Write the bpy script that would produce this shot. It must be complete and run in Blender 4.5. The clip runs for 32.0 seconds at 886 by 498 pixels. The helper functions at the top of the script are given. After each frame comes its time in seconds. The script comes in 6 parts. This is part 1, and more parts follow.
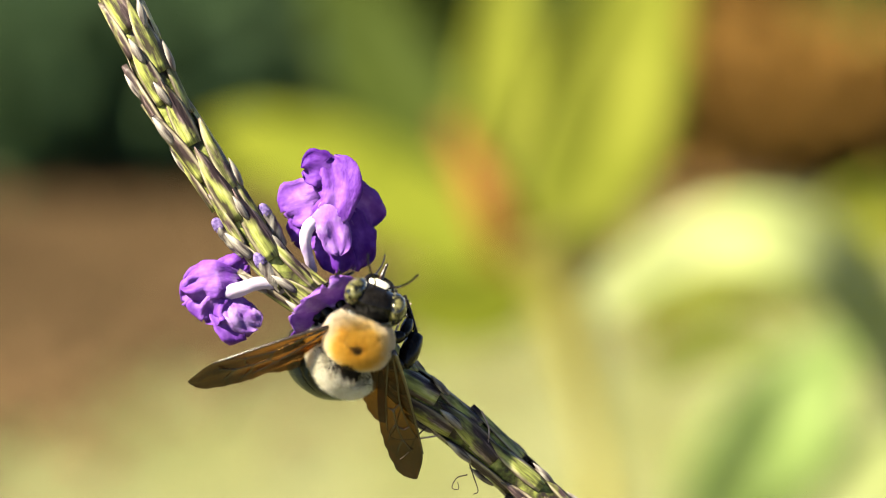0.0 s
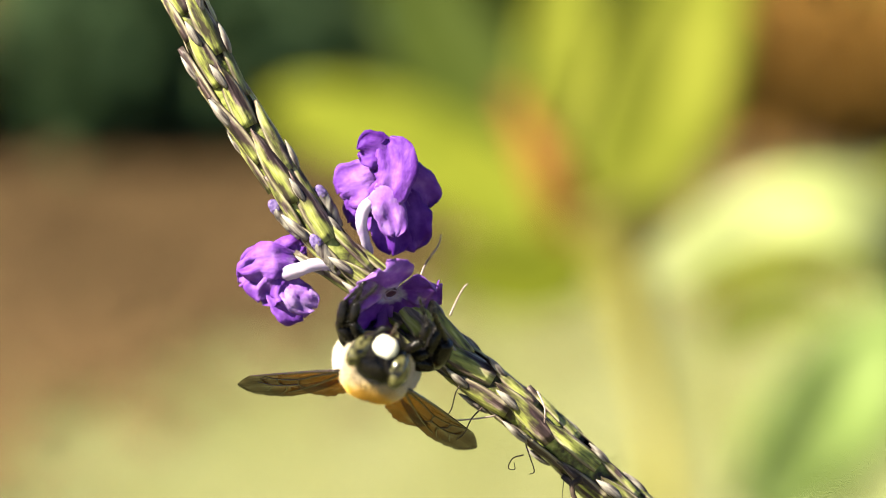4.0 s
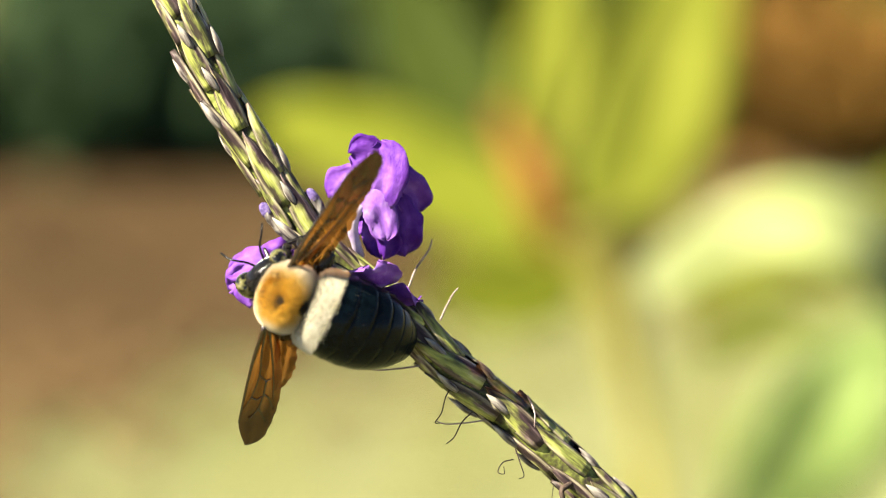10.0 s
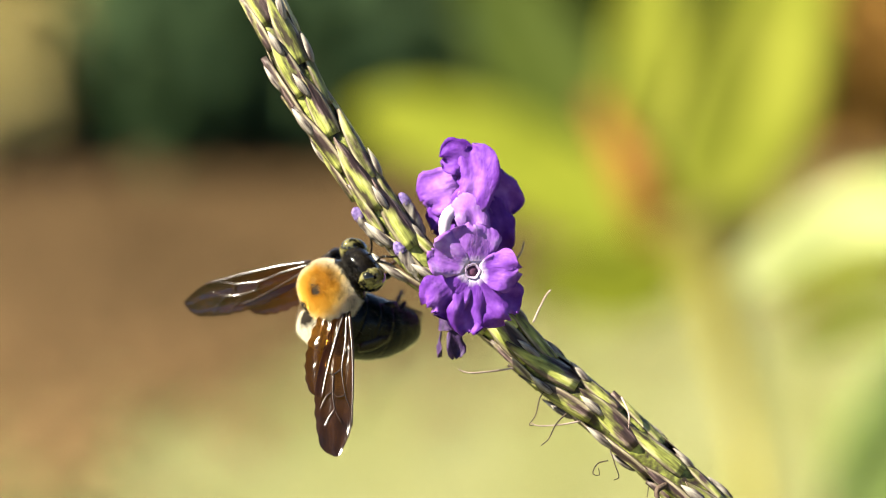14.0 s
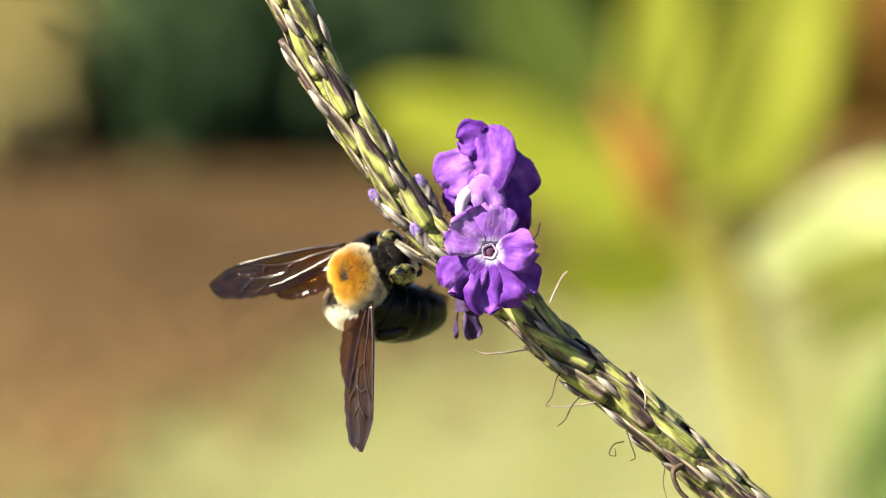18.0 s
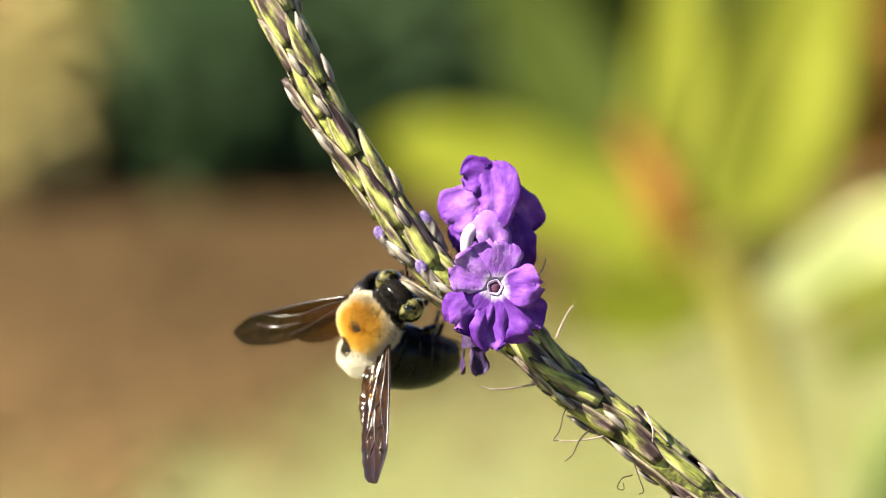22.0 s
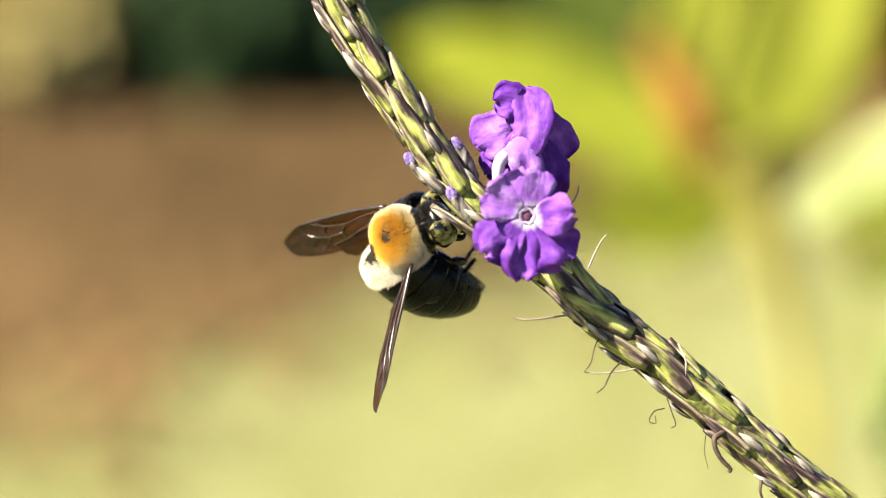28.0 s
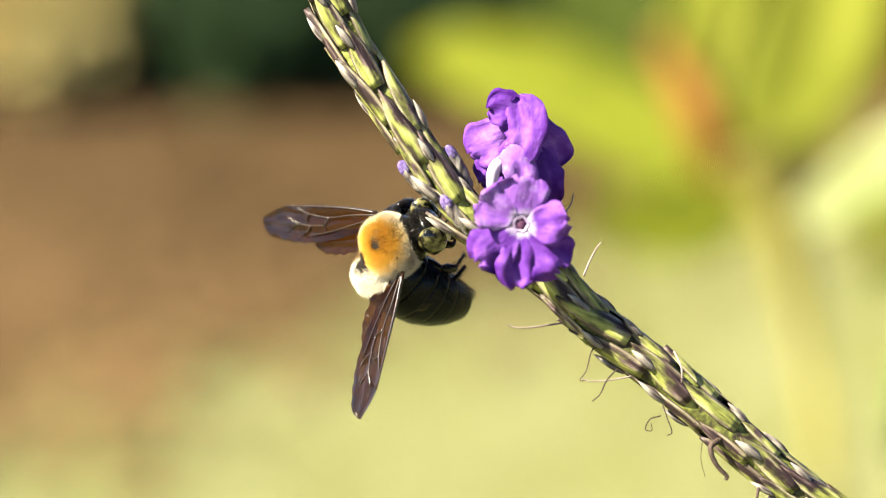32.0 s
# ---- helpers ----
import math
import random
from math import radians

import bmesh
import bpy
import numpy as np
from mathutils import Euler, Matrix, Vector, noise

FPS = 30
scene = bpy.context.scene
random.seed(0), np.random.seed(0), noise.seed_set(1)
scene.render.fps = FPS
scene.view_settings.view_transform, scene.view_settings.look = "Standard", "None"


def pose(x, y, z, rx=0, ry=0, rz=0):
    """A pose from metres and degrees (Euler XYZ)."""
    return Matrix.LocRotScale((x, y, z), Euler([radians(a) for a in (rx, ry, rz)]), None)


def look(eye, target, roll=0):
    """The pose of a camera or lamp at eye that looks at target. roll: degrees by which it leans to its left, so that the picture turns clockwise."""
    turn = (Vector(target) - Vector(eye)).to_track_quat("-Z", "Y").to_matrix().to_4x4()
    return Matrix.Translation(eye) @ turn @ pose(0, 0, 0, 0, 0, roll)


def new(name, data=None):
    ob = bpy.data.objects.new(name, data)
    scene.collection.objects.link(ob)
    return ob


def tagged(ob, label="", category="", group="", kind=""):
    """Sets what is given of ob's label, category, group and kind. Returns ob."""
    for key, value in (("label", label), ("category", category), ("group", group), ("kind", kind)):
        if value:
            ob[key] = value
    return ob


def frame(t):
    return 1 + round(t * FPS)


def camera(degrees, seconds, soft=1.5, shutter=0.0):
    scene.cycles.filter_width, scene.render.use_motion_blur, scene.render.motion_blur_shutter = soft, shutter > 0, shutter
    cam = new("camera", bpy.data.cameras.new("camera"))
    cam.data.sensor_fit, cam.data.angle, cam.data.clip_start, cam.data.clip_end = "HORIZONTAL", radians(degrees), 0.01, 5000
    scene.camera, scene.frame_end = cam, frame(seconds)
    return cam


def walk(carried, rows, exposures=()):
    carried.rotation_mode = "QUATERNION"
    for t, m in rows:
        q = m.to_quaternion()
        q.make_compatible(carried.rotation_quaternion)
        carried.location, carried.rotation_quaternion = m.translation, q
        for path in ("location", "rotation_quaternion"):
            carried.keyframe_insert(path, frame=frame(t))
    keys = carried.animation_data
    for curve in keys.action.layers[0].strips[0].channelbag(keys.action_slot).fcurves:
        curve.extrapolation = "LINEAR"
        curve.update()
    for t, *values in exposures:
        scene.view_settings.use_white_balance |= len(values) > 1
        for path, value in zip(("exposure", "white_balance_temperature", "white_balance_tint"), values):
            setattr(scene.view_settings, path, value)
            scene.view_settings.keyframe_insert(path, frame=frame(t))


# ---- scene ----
cam = camera(20, 32.0, soft=1.0)
cam.data.dof.use_dof = True
cam.data.dof.focus_distance = 0.319
cam.data.dof.aperture_fstop = 8.5

# The flower spike's own space: x to the right, y up along the picture, z towards the viewer.
SITE = pose(0, 0, 0.52, 70)
MM = 0.001

walk(cam, [
    (0, SITE @ pose(-0.00402, -0.00439, 0.32127, 2.079, -5.005, 0.995)),
    (0.5, SITE @ pose(-0.00389, -0.00382, 0.32173, 2.337, -4.917, 0.820)),
    (1, SITE @ pose(-0.00372, -0.00311, 0.32339, 2.610, -4.799, 0.600)),
    (1.5, SITE @ pose(-0.00350, -0.00242, 0.32321, 2.083, -4.519, 0.374)),
    (2, SITE @ pose(-0.00352, -0.00204, 0.32243, 1.726, -4.079, 0.225)),
    (2.5, SITE @ pose(-0.00372, -0.00210, 0.32287, 1.588, -3.722, 0.392)),
    (3, SITE @ pose(-0.00368, -0.00254, 0.32230, 1.369, -3.534, 0.556)),
    (3.5, SITE @ pose(-0.00362, -0.00256, 0.32198, 1.293, -3.554, 0.849)),
    (5.5, SITE @ pose(-0.00232, -0.00148, 0.32268, 1.394, -3.837, 0.606)),
    (6, SITE @ pose(-0.00202, -0.00146, 0.32259, 1.557, -3.917, 0.358)),
    (6.5, SITE @ pose(-0.00182, -0.00213, 0.32271, 1.757, -3.902, 0.325)),
    (7, SITE @ pose(-0.00189, -0.00270, 0.32263, 1.485, -3.956, 0.324)),
    (7.5, SITE @ pose(-0.00206, -0.00307, 0.32234, 1.396, -4.144, 0.405)),
    (8, SITE @ pose(-0.00267, -0.00396, 0.32288, 1.269, -4.117, 0.557)),
    (8.5, SITE @ pose(-0.00335, -0.00511, 0.32275, 1.373, -4.154, 0.725)),
    (9, SITE @ pose(-0.00388, -0.00559, 0.32173, 1.428, -3.957, 0.852)),
    (9.5, SITE @ pose(-0.00409, -0.00537, 0.32171, 1.418, -3.745, 0.982)),
    (10, SITE @ pose(-0.00383, -0.00443, 0.32214, 1.729, -3.901, 1.164)),
    (10.5, SITE @ pose(-0.00297, -0.00296, 0.32182, 1.941, -4.104, 0.672)),
    (11, SITE @ pose(-0.00225, -0.00203, 0.32221, 2.261, -3.974, 0.234)),
    (11.5, SITE @ pose(-0.00216, -0.00166, 0.32273, 1.928, -3.476, 0.184)),
    (12, SITE @ pose(-0.00238, -0.00184, 0.32350, 1.471, -3.050, 0.471)),
    (12.5, SITE @ pose(-0.00246, -0.00193, 0.32278, 1.188, -2.435, 0.589)),
    (13, SITE @ pose(-0.00275, -0.00228, 0.32268, 1.249, -1.997, 0.666)),
    (13.5, SITE @ pose(-0.00297, -0.00273, 0.32335, 1.397, -1.702, 0.631)),
    (15.5, SITE @ pose(-0.00107, -0.00150, 0.32239, 1.612, -1.429, 0.062)),
    (16, SITE @ pose(-0.00126, -0.00176, 0.32289, 1.691, -1.397, -0.087)),
    (16.5, SITE @ pose(-0.00181, -0.00232, 0.32286, 1.191, -1.265, 0.142)),
    (17, SITE @ pose(-0.00237, -0.00297, 0.32274, 1.246, -1.349, 0.134)),
    (17.5, SITE @ pose(-0.00300, -0.00381, 0.32339, 1.353, -1.466, 0.240)),
    (18, SITE @ pose(-0.00339, -0.00473, 0.32377, 1.445, -1.309, 0.496)),
    (18.5, SITE @ pose(-0.00336, -0.00522, 0.32371, 1.500, -1.334, 0.511)),
    (19, SITE @ pose(-0.00305, -0.00512, 0.32346, 1.517, -1.361, 0.415)),
    (19.5, SITE @ pose(-0.00257, -0.00469, 0.32389, 1.846, -1.503, 0.312)),
    (20, SITE @ pose(-0.00227, -0.00444, 0.32505, 2.318, -1.260, 0.130)),
    (20.5, SITE @ pose(-0.00191, -0.00426, 0.32546, 2.266, -1.278, 0.090)),
    (21, SITE @ pose(-0.00172, -0.00405, 0.32496, 1.654, -1.307, -0.114)),
    (21.5, SITE @ pose(-0.00138, -0.00386, 0.32444, 1.926, -1.243, -0.068)),
    (22, SITE @ pose(-0.00117, -0.00409, 0.32465, 2.173, -0.762, -0.269)),
    (22.5, SITE @ pose(-0.00120, -0.00443, 0.32587, 1.651, -0.402, 0.087)),
    (23, SITE @ pose(-0.00137, -0.00465, 0.32476, 0.768, -0.391, 0.412)),
    (23.5, SITE @ pose(-0.00179, -0.00488, 0.32484, 1.485, -0.263, 0.452)),
    (24, SITE @ pose(-0.00217, -0.00474, 0.32554, 1.541, 0.159, 0.363)),
    (24.5, SITE @ pose(-0.00218, -0.00406, 0.32397, 1.007, 0.193, 0.330)),
    (25, SITE @ pose(-0.00219, -0.00310, 0.32351, 0.551, -0.193, 0.424)),
    (25.5, SITE @ pose(-0.00215, -0.00241, 0.32210, 0.623, -0.423, 0.337)),
    (27.5, SITE @ pose(-0.00310, -0.00063, 0.31824, -0.062, -0.813, 0.105)),
    (28, SITE @ pose(-0.00314, -0.00087, 0.31827, -0.039, -0.442, 0.341)),
    (28.5, SITE @ pose(-0.00306, -0.00113, 0.31835, -0.013, -0.171, 0.349)),
    (29, SITE @ pose(-0.00292, -0.00110, 0.31799, 0.046, -0.136, 0.202)),
    (29.5, SITE @ pose(-0.00280, -0.00083, 0.31783, -0.107, -0.247, 0.139)),
    (30, SITE @ pose(-0.00235, -0.00060, 0.31755, -0.142, -0.485, 0.118)),
    (30.5, SITE @ pose(-0.00179, -0.00056, 0.31751, -0.370, -0.307, 0.238)),
    (31, SITE @ pose(-0.00103, -0.00026, 0.31743, -0.064, -0.355, 0.143)),
    (31.5, SITE @ pose(-0.00031, 0.00010, 0.31648, 0.050, -0.289, 0.281)),
    (32, SITE @ pose(0.00000, 0.00000, 0.31759, 0.000, 0.000, -0.019)),
], exposures=[(t, e, 6850, 10) for t, e in ((0, 3.02), (8, 3.06), (13, 3.06), (20, 3.0), (25.4, 3.1), (27.6, 3.2), (32, 3.2))])

# ---- light ----
SUN_WAY = SITE.to_3x3() @ Vector((-0.70, 0.61, 0.37))
world = bpy.data.worlds.new("daylight")
scene.world = world
world.use_nodes = True
wn = world.node_tree.nodes
sky = wn.new("ShaderNodeTexSky")
sky.sky_type = "NISHITA"
sky.sun_disc = False
sky.air_density, sky.dust_density = 0.36, 0.3
sky.sun_elevation = math.asin(SUN_WAY.normalized().z)
sky.sun_rotation = math.atan2(SUN_WAY.x, SUN_WAY.y)
wn["Background"].inputs["Strength"].default_value = 0.05
world.node_tree.links.new(sky.outputs[0], wn["Background"].inputs["Color"])
sun = new("sun", bpy.data.lights.new("sun", "SUN"))
sun.data.energy, sun.data.angle, sun.data.color = 5.0, radians(0.5), (1.0, 0.93, 0.76)
sun.matrix_world = look((0, 0, 0), -SUN_WAY) @ Matrix.Identity(4)
sun.location = (0, 0, 5)


# ---- materials ----
def to_ground(px, py):
    """Where the view line through a place of the spike's plane, in millimetres from its middle, meets the ground."""
    eye = SITE @ Vector((0, 0, 0.3176))
    way = SITE @ Vector((px * MM, py * MM, 0)) - eye
    return eye + way * (eye.z / -way.z)


# two places on the edge between the lawn and the mulched bed
LAWN_EDGE = to_ground(-56, -20.5), to_ground(12, 3.0)


def nodes_of(name):
    m = bpy.data.materials.new(name)
    m.use_nodes = True
    nt = m.node_tree
    return m, nt, nt.nodes["Principled BSDF"]


def ramp(nt, fac, stops):
    r = nt.nodes.new("ShaderNodeValToRGB")
    r.color_ramp.elements[0].position, r.color_ramp.elements[0].color = stops[0][0], (*stops[0][1], 1)
    r.color_ramp.elements[1].position, r.color_ramp.elements[1].color = stops[-1][0], (*stops[-1][1], 1)
    for p, c in stops[1:-1]:
        r.color_ramp.elements.new(p).color = (*c, 1)
    nt.links.new(fac, r.inputs[0])
    return r.outputs[0]


def noise_tex(nt, scale, detail=3.0, rough=0.55, vec=None, stretch=None):
    n = nt.nodes.new("ShaderNodeTexNoise")
    n.inputs["Scale"].default_value, n.inputs["Detail"].default_value, n.inputs["Roughness"].default_value = scale, detail, rough
    if vec is None:
        vec = nt.nodes.new("ShaderNodeTexCoord").outputs["Object"]
    if stretch:
        mp = nt.nodes.new("ShaderNodeMapping")
        mp.inputs["Scale"].default_value = stretch
        nt.links.new(vec, mp.inputs[0])
        vec = mp.outputs[0]
    nt.links.new(vec, n.inputs["Vector"])
    return n.outputs["Fac"]


def add_bump(nt, bsdf, height, strength, distance):
    b = nt.nodes.new("ShaderNodeBump")
    b.inputs["Strength"].default_value, b.inputs["Distance"].default_value = strength, distance
    nt.links.new(height, b.inputs["Height"])
    nt.links.new(b.outputs[0], bsdf.inputs["Normal"])


def mix_rgb(nt, fac, a, b):
    m = nt.nodes.new("ShaderNodeMix")
    m.data_type = "RGBA"
    for sock, v in ((m.inputs["Factor"], fac), (m.inputs["A"], a), (m.inputs["B"], b)):
        if hasattr(v, "links"):
            nt.links.new(v, sock)
        elif isinstance(v, tuple):
            sock.default_value = (*v, 1)
        else:
            sock.default_value = v
    return m.outputs["Result"]


def noisy(name, stops, scale, rough=0.6, bump=0.0, bump_dist=0.0002, detail=4.0, sheen=0.0, trans=0.0, stretch=None, spec=0.5):
    """A surface whose colour runs through the stops with noise, with fine relief and optional leaf-like translucency."""
    m, nt, b = nodes_of(name)
    f = noise_tex(nt, scale, detail, stretch=stretch)
    col = ramp(nt, f, stops)
    nt.links.new(col, b.inputs["Base Color"])
    b.inputs["Roughness"].default_value = rough
    b.inputs["Specular IOR Level"].default_value = spec
    if sheen:
        b.inputs["Sheen Weight"].default_value = sheen
    if bump:
        add_bump(nt, b, noise_tex(nt, scale * 4, 3, stretch=stretch), bump, bump_dist)
    if trans:
        tl = nt.nodes.new("ShaderNodeBsdfTranslucent")
        nt.links.new(col, tl.inputs[0])
        mx = nt.nodes.new("ShaderNodeMixShader")
        mx.inputs[0].default_value = trans
        nt.links.new(b.outputs[0], mx.inputs[1])
        nt.links.new(tl.outputs[0], mx.inputs[2])
        nt.links.new(mx.outputs[0], nt.nodes["Material Output"].inputs[0])
    return m


def thorax_coat(name):
    """Orange fur that pales to cream towards the flanks, darker round the bare spot."""
    m, nt, b = nodes_of(name)
    tc = nt.nodes.new("ShaderNodeTexCoord").outputs["Object"]
    sub = nt.nodes.new("ShaderNodeVectorMath")
    sub.operation = "DISTANCE"
    sub.inputs[1].default_value = (0, -0.0009, 0.0040)
    nt.links.new(tc, sub.inputs[0])
    n = noise_tex(nt, 900, 3, vec=tc)
    add = nt.nodes.new("ShaderNodeMath")
    add.operation = "MULTIPLY_ADD"
    add.inputs[1].default_value, add.inputs[2].default_value = 0.0022, -0.0011
    nt.links.new(n, add.inputs[0])
    tot = nt.nodes.new("ShaderNodeMath")
    nt.links.new(sub.outputs["Value"], tot.inputs[0])
    nt.links.new(add.outputs[0], tot.inputs[1])
    mr = nt.nodes.new("ShaderNodeMapRange")
    mr.inputs["From Max"].default_value = 0.0057
    nt.links.new(tot.outputs[0], mr.inputs[0])
    col = ramp(nt, mr.outputs[0], [(0.0, (0.0771, 0.0343, 0.00603)), (0.09, (0.231, 0.103, 0.0113)), (0.20, (0.386, 0.197, 0.0181)), (0.48, (0.424, 0.24, 0.0362)), (0.64, (0.434, 0.308, 0.129)), (0.78, (0.434, 0.36, 0.241)), (1.0, (0.434, 0.372, 0.289))])
    nt.links.new(col, b.inputs["Base Color"])
    b.inputs["Roughness"].default_value = 0.6
    b.inputs["Specular IOR Level"].default_value = 0.1
    return m


def wing_film(name):
    """Smoky brown membrane, see-through at the root and darker to the tip, with a thin-film sheen."""
    m, nt, b = nodes_of(name)
    tc = nt.nodes.new("ShaderNodeTexCoord").outputs["Object"]
    n = noise_tex(nt, 420, 4, vec=tc)
    col = ramp(nt, n, [(0.3, (0.0012, 0.0011, 0.0018)), (0.7, (0.009, 0.0034, 0.0012))])
    nt.links.new(col, b.inputs["Base Color"])
    b.inputs["Roughness"].default_value = 0.10
    b.inputs["Specular IOR Level"].default_value = 0.26
    add_bump(nt, b, noise_tex(nt, 700, 3, vec=tc, stretch=(0.22, 1.3, 1)), 0.5, 0.0004)
    tr = nt.nodes.new("ShaderNodeBsdfTransparent")
    tr.inputs[0].default_value = (0.50, 0.23, 0.035, 1)
    tl = nt.nodes.new("ShaderNodeBsdfTranslucent")
    tl.inputs[0].default_value = (0.26, 0.11, 0.02, 1)
    thin = nt.nodes.new("ShaderNodeMixShader")
    thin.inputs[0].default_value = 0.30
    nt.links.new(tr.outputs[0], thin.inputs[1])
    nt.links.new(tl.outputs[0], thin.inputs[2])
    sep = nt.nodes.new("ShaderNodeSeparateXYZ")
    nt.links.new(tc, sep.inputs[0])
    ab = nt.nodes.new("ShaderNodeMath")
    ab.operation = "ABSOLUTE"
    nt.links.new(sep.outputs[0], ab.inputs[0])
    mr = nt.nodes.new("ShaderNodeMapRange")
    mr.inputs["From Min"].default_value, mr.inputs["From Max"].default_value = 0.003, 0.0145
    mr.inputs["To Min"].default_value, mr.inputs["To Max"].default_value = 0.38, 0.94
    nt.links.new(ab.outputs[0], mr.inputs[0])
    mx = nt.nodes.new("ShaderNodeMixShader")
    nt.links.new(mr.outputs[0], mx.inputs[0])
    nt.links.new(thin.outputs[0], mx.inputs[1])
    nt.links.new(b.outputs[0], mx.inputs[2])
    nt.links.new(mx.outputs[0], nt.nodes["Material Output"].inputs[0])
    return m


def bract_skin(name):
    """Yellow-green scale, streaked along its length, with a purple-brown flank and dry pale edge; it differs from piece to piece."""
    m, nt, b = nodes_of(name)
    tc = nt.nodes.new("ShaderNodeTexCoord").outputs["Object"]
    info = nt.nodes.new("ShaderNodeObjectInfo")
    off = nt.nodes.new("ShaderNodeVectorMath")
    off.operation = "MULTIPLY_ADD"
    off.inputs[1].default_value = (7, 3, 5)
    rnd = nt.nodes.new("ShaderNodeCombineXYZ")
    for i in range(3):
        nt.links.new(info.outputs["Random"], rnd.inputs[i])
    nt.links.new(rnd.outputs[0], off.inputs[0])
    nt.links.new(tc, off.inputs[2])
    streak = noise_tex(nt, 1500, 4, vec=off.outputs[0], stretch=(1, 0.14, 1))
    blotch = noise_tex(nt, 330, 4, vec=off.outputs[0], stretch=(1, 0.5, 1))
    green = ramp(nt, streak, [(0.36, (0.022, 0.017, 0.010)), (0.45, (0.095, 0.104, 0.026)), (0.56, (0.170, 0.184, 0.046)), (0.68, (0.25, 0.25, 0.105))])
    dark = ramp(nt, streak, [(0.3, (0.00484, 0.00282, 0.00363)), (0.52, (0.0222, 0.0129, 0.0137)), (0.72, (0.137, 0.101, 0.0967))])
    sep = nt.nodes.new("ShaderNodeSeparateXYZ")
    nt.links.new(tc, sep.inputs[0])
    side = nt.nodes.new("ShaderNodeMath")
    side.operation = "MULTIPLY_ADD"
    side.inputs[1].default_value = 110
    nt.links.new(sep.outputs[0], side.inputs[0])
    nt.links.new(blotch, side.inputs[2])
    mask = nt.nodes.new("ShaderNodeMapRange")
    mask.inputs["From Min"].default_value, mask.inputs["From Max"].default_value = 0.43, 0.56
    nt.links.new(side.outputs[0], mask.inputs[0])
    both = mix_rgb(nt, mask.outputs[0], green, dark)
    edge = nt.nodes.new("ShaderNodeAttribute")
    edge.attribute_name = "across"
    rim = nt.nodes.new("ShaderNodeMapRange")
    rim.inputs["From Min"].default_value, rim.inputs["From Max"].default_value = 0.66, 0.86
    rim.inputs["To Max"].default_value = 0.9
    nt.links.new(edge.outputs["Fac"], rim.inputs[0])
    with_rim = mix_rgb(nt, rim.outputs[0], both, ramp(nt, streak, [(0.35, (0.062, 0.045, 0.036)), (0.6, (0.20, 0.182, 0.118))]))
    line = nt.nodes.new("ShaderNodeMapRange")
    line.inputs["From Min"].default_value, line.inputs["From Max"].default_value = 0.90, 0.97
    line.inputs["To Max"].default_value = 0.85
    nt.links.new(edge.outputs["Fac"], line.inputs[0])
    with_rim = mix_rgb(nt, line.outputs[0], with_rim, (0.024, 0.015, 0.014))
    run = nt.nodes.new("ShaderNodeAttribute")
    run.attribute_name = "along"
    tip = nt.nodes.new("ShaderNodeMapRange")
    tip.inputs["From Min"].default_value, tip.inputs["From Max"].default_value = 0.74, 0.95
    tip.inputs["To Max"].default_value = 0.85
    nt.links.new(run.outputs["Fac"], tip.inputs[0])
    nt.links.new(mix_rgb(nt, tip.outputs[0], with_rim, dark), b.inputs["Base Color"])
    b.inputs["Roughness"].default_value = 0.5
    b.inputs["Specular IOR Level"].default_value = 0.18
    add_bump(nt, b, streak, 0.9, 0.00035)
    return m


M = {}
M["thorax"] = thorax_coat("thorax_fur")
M["cream"] = noisy("cream_fur", [(0.3, (0.372, 0.338, 0.244)), (0.7, (0.489, 0.465, 0.384))], 900, 0.7, spec=0.1)
M["greyhair"] = noisy("grey_hair", [(0.3, (0.0032, 0.0028, 0.0024)), (0.7, (0.02, 0.018, 0.016))], 900, 0.5, spec=0.15)
M["tailhair"] = noisy("grey_brown_hair", [(0.3, (0.00202, 0.00176, 0.00148)), (0.7, (0.0121, 0.0108, 0.00945))], 900, 0.5, spec=0.15)
M["chitin"] = noisy("black_chitin", [(0.35, (0.0016, 0.0014, 0.0012)), (0.7, (0.006, 0.0052, 0.0046))], 800, 0.13, 0.4, 0.00012, spec=0.10)
M["tergite"] = noisy("blue_black_chitin", [(0.35, (0.00048, 0.0012, 0.0018)), (0.7, (0.0012, 0.0032, 0.0048))], 900, 0.24, 0.35, 0.0001, spec=0.045)
M["tergite"].node_tree.nodes["Principled BSDF"].inputs["Coat Weight"].default_value = 0.04
M["tergite"].node_tree.nodes["Principled BSDF"].inputs["Coat Roughness"].default_value = 0.12
M["skin"] = noisy("matt_black_skin", [(0.35, (0.003, 0.0022, 0.0014)), (0.7, (0.009, 0.0068, 0.0046))], 900, 0.7, spec=0.05)
M["eye"] = noisy("olive_compound_eye", [(0.40, (0.002, 0.002, 0.0013)), (0.46, (0.028, 0.026, 0.009)), (0.75, (0.085, 0.080, 0.034))], 1300, 0.07, spec=0.4, detail=1.0)
M["face"] = noisy("ivory_face", [(0.3, (0.387, 0.367, 0.288)), (0.7, (0.436, 0.427, 0.367))], 900, 0.4, spec=0.15)
M["wing"] = wing_film("wing_membrane")
M["vein"] = noisy("wing_vein", [(0.3, (0.004, 0.002, 0.0012)), (0.7, (0.016, 0.0072, 0.0032))], 900, 0.2, spec=0.5)
M["stem"] = noisy("stem_skin", [(0.34, (0.0141, 0.0101, 0.00887)), (0.46, (0.0484, 0.0524, 0.0141)), (0.58, (0.121, 0.137, 0.0322)), (0.72, (0.21, 0.214, 0.0806))], 620, 0.5, 0.4, 0.0002, stretch=(1, 1, 0.4), spec=0.15)
M["bract"] = bract_skin("bract_skin")
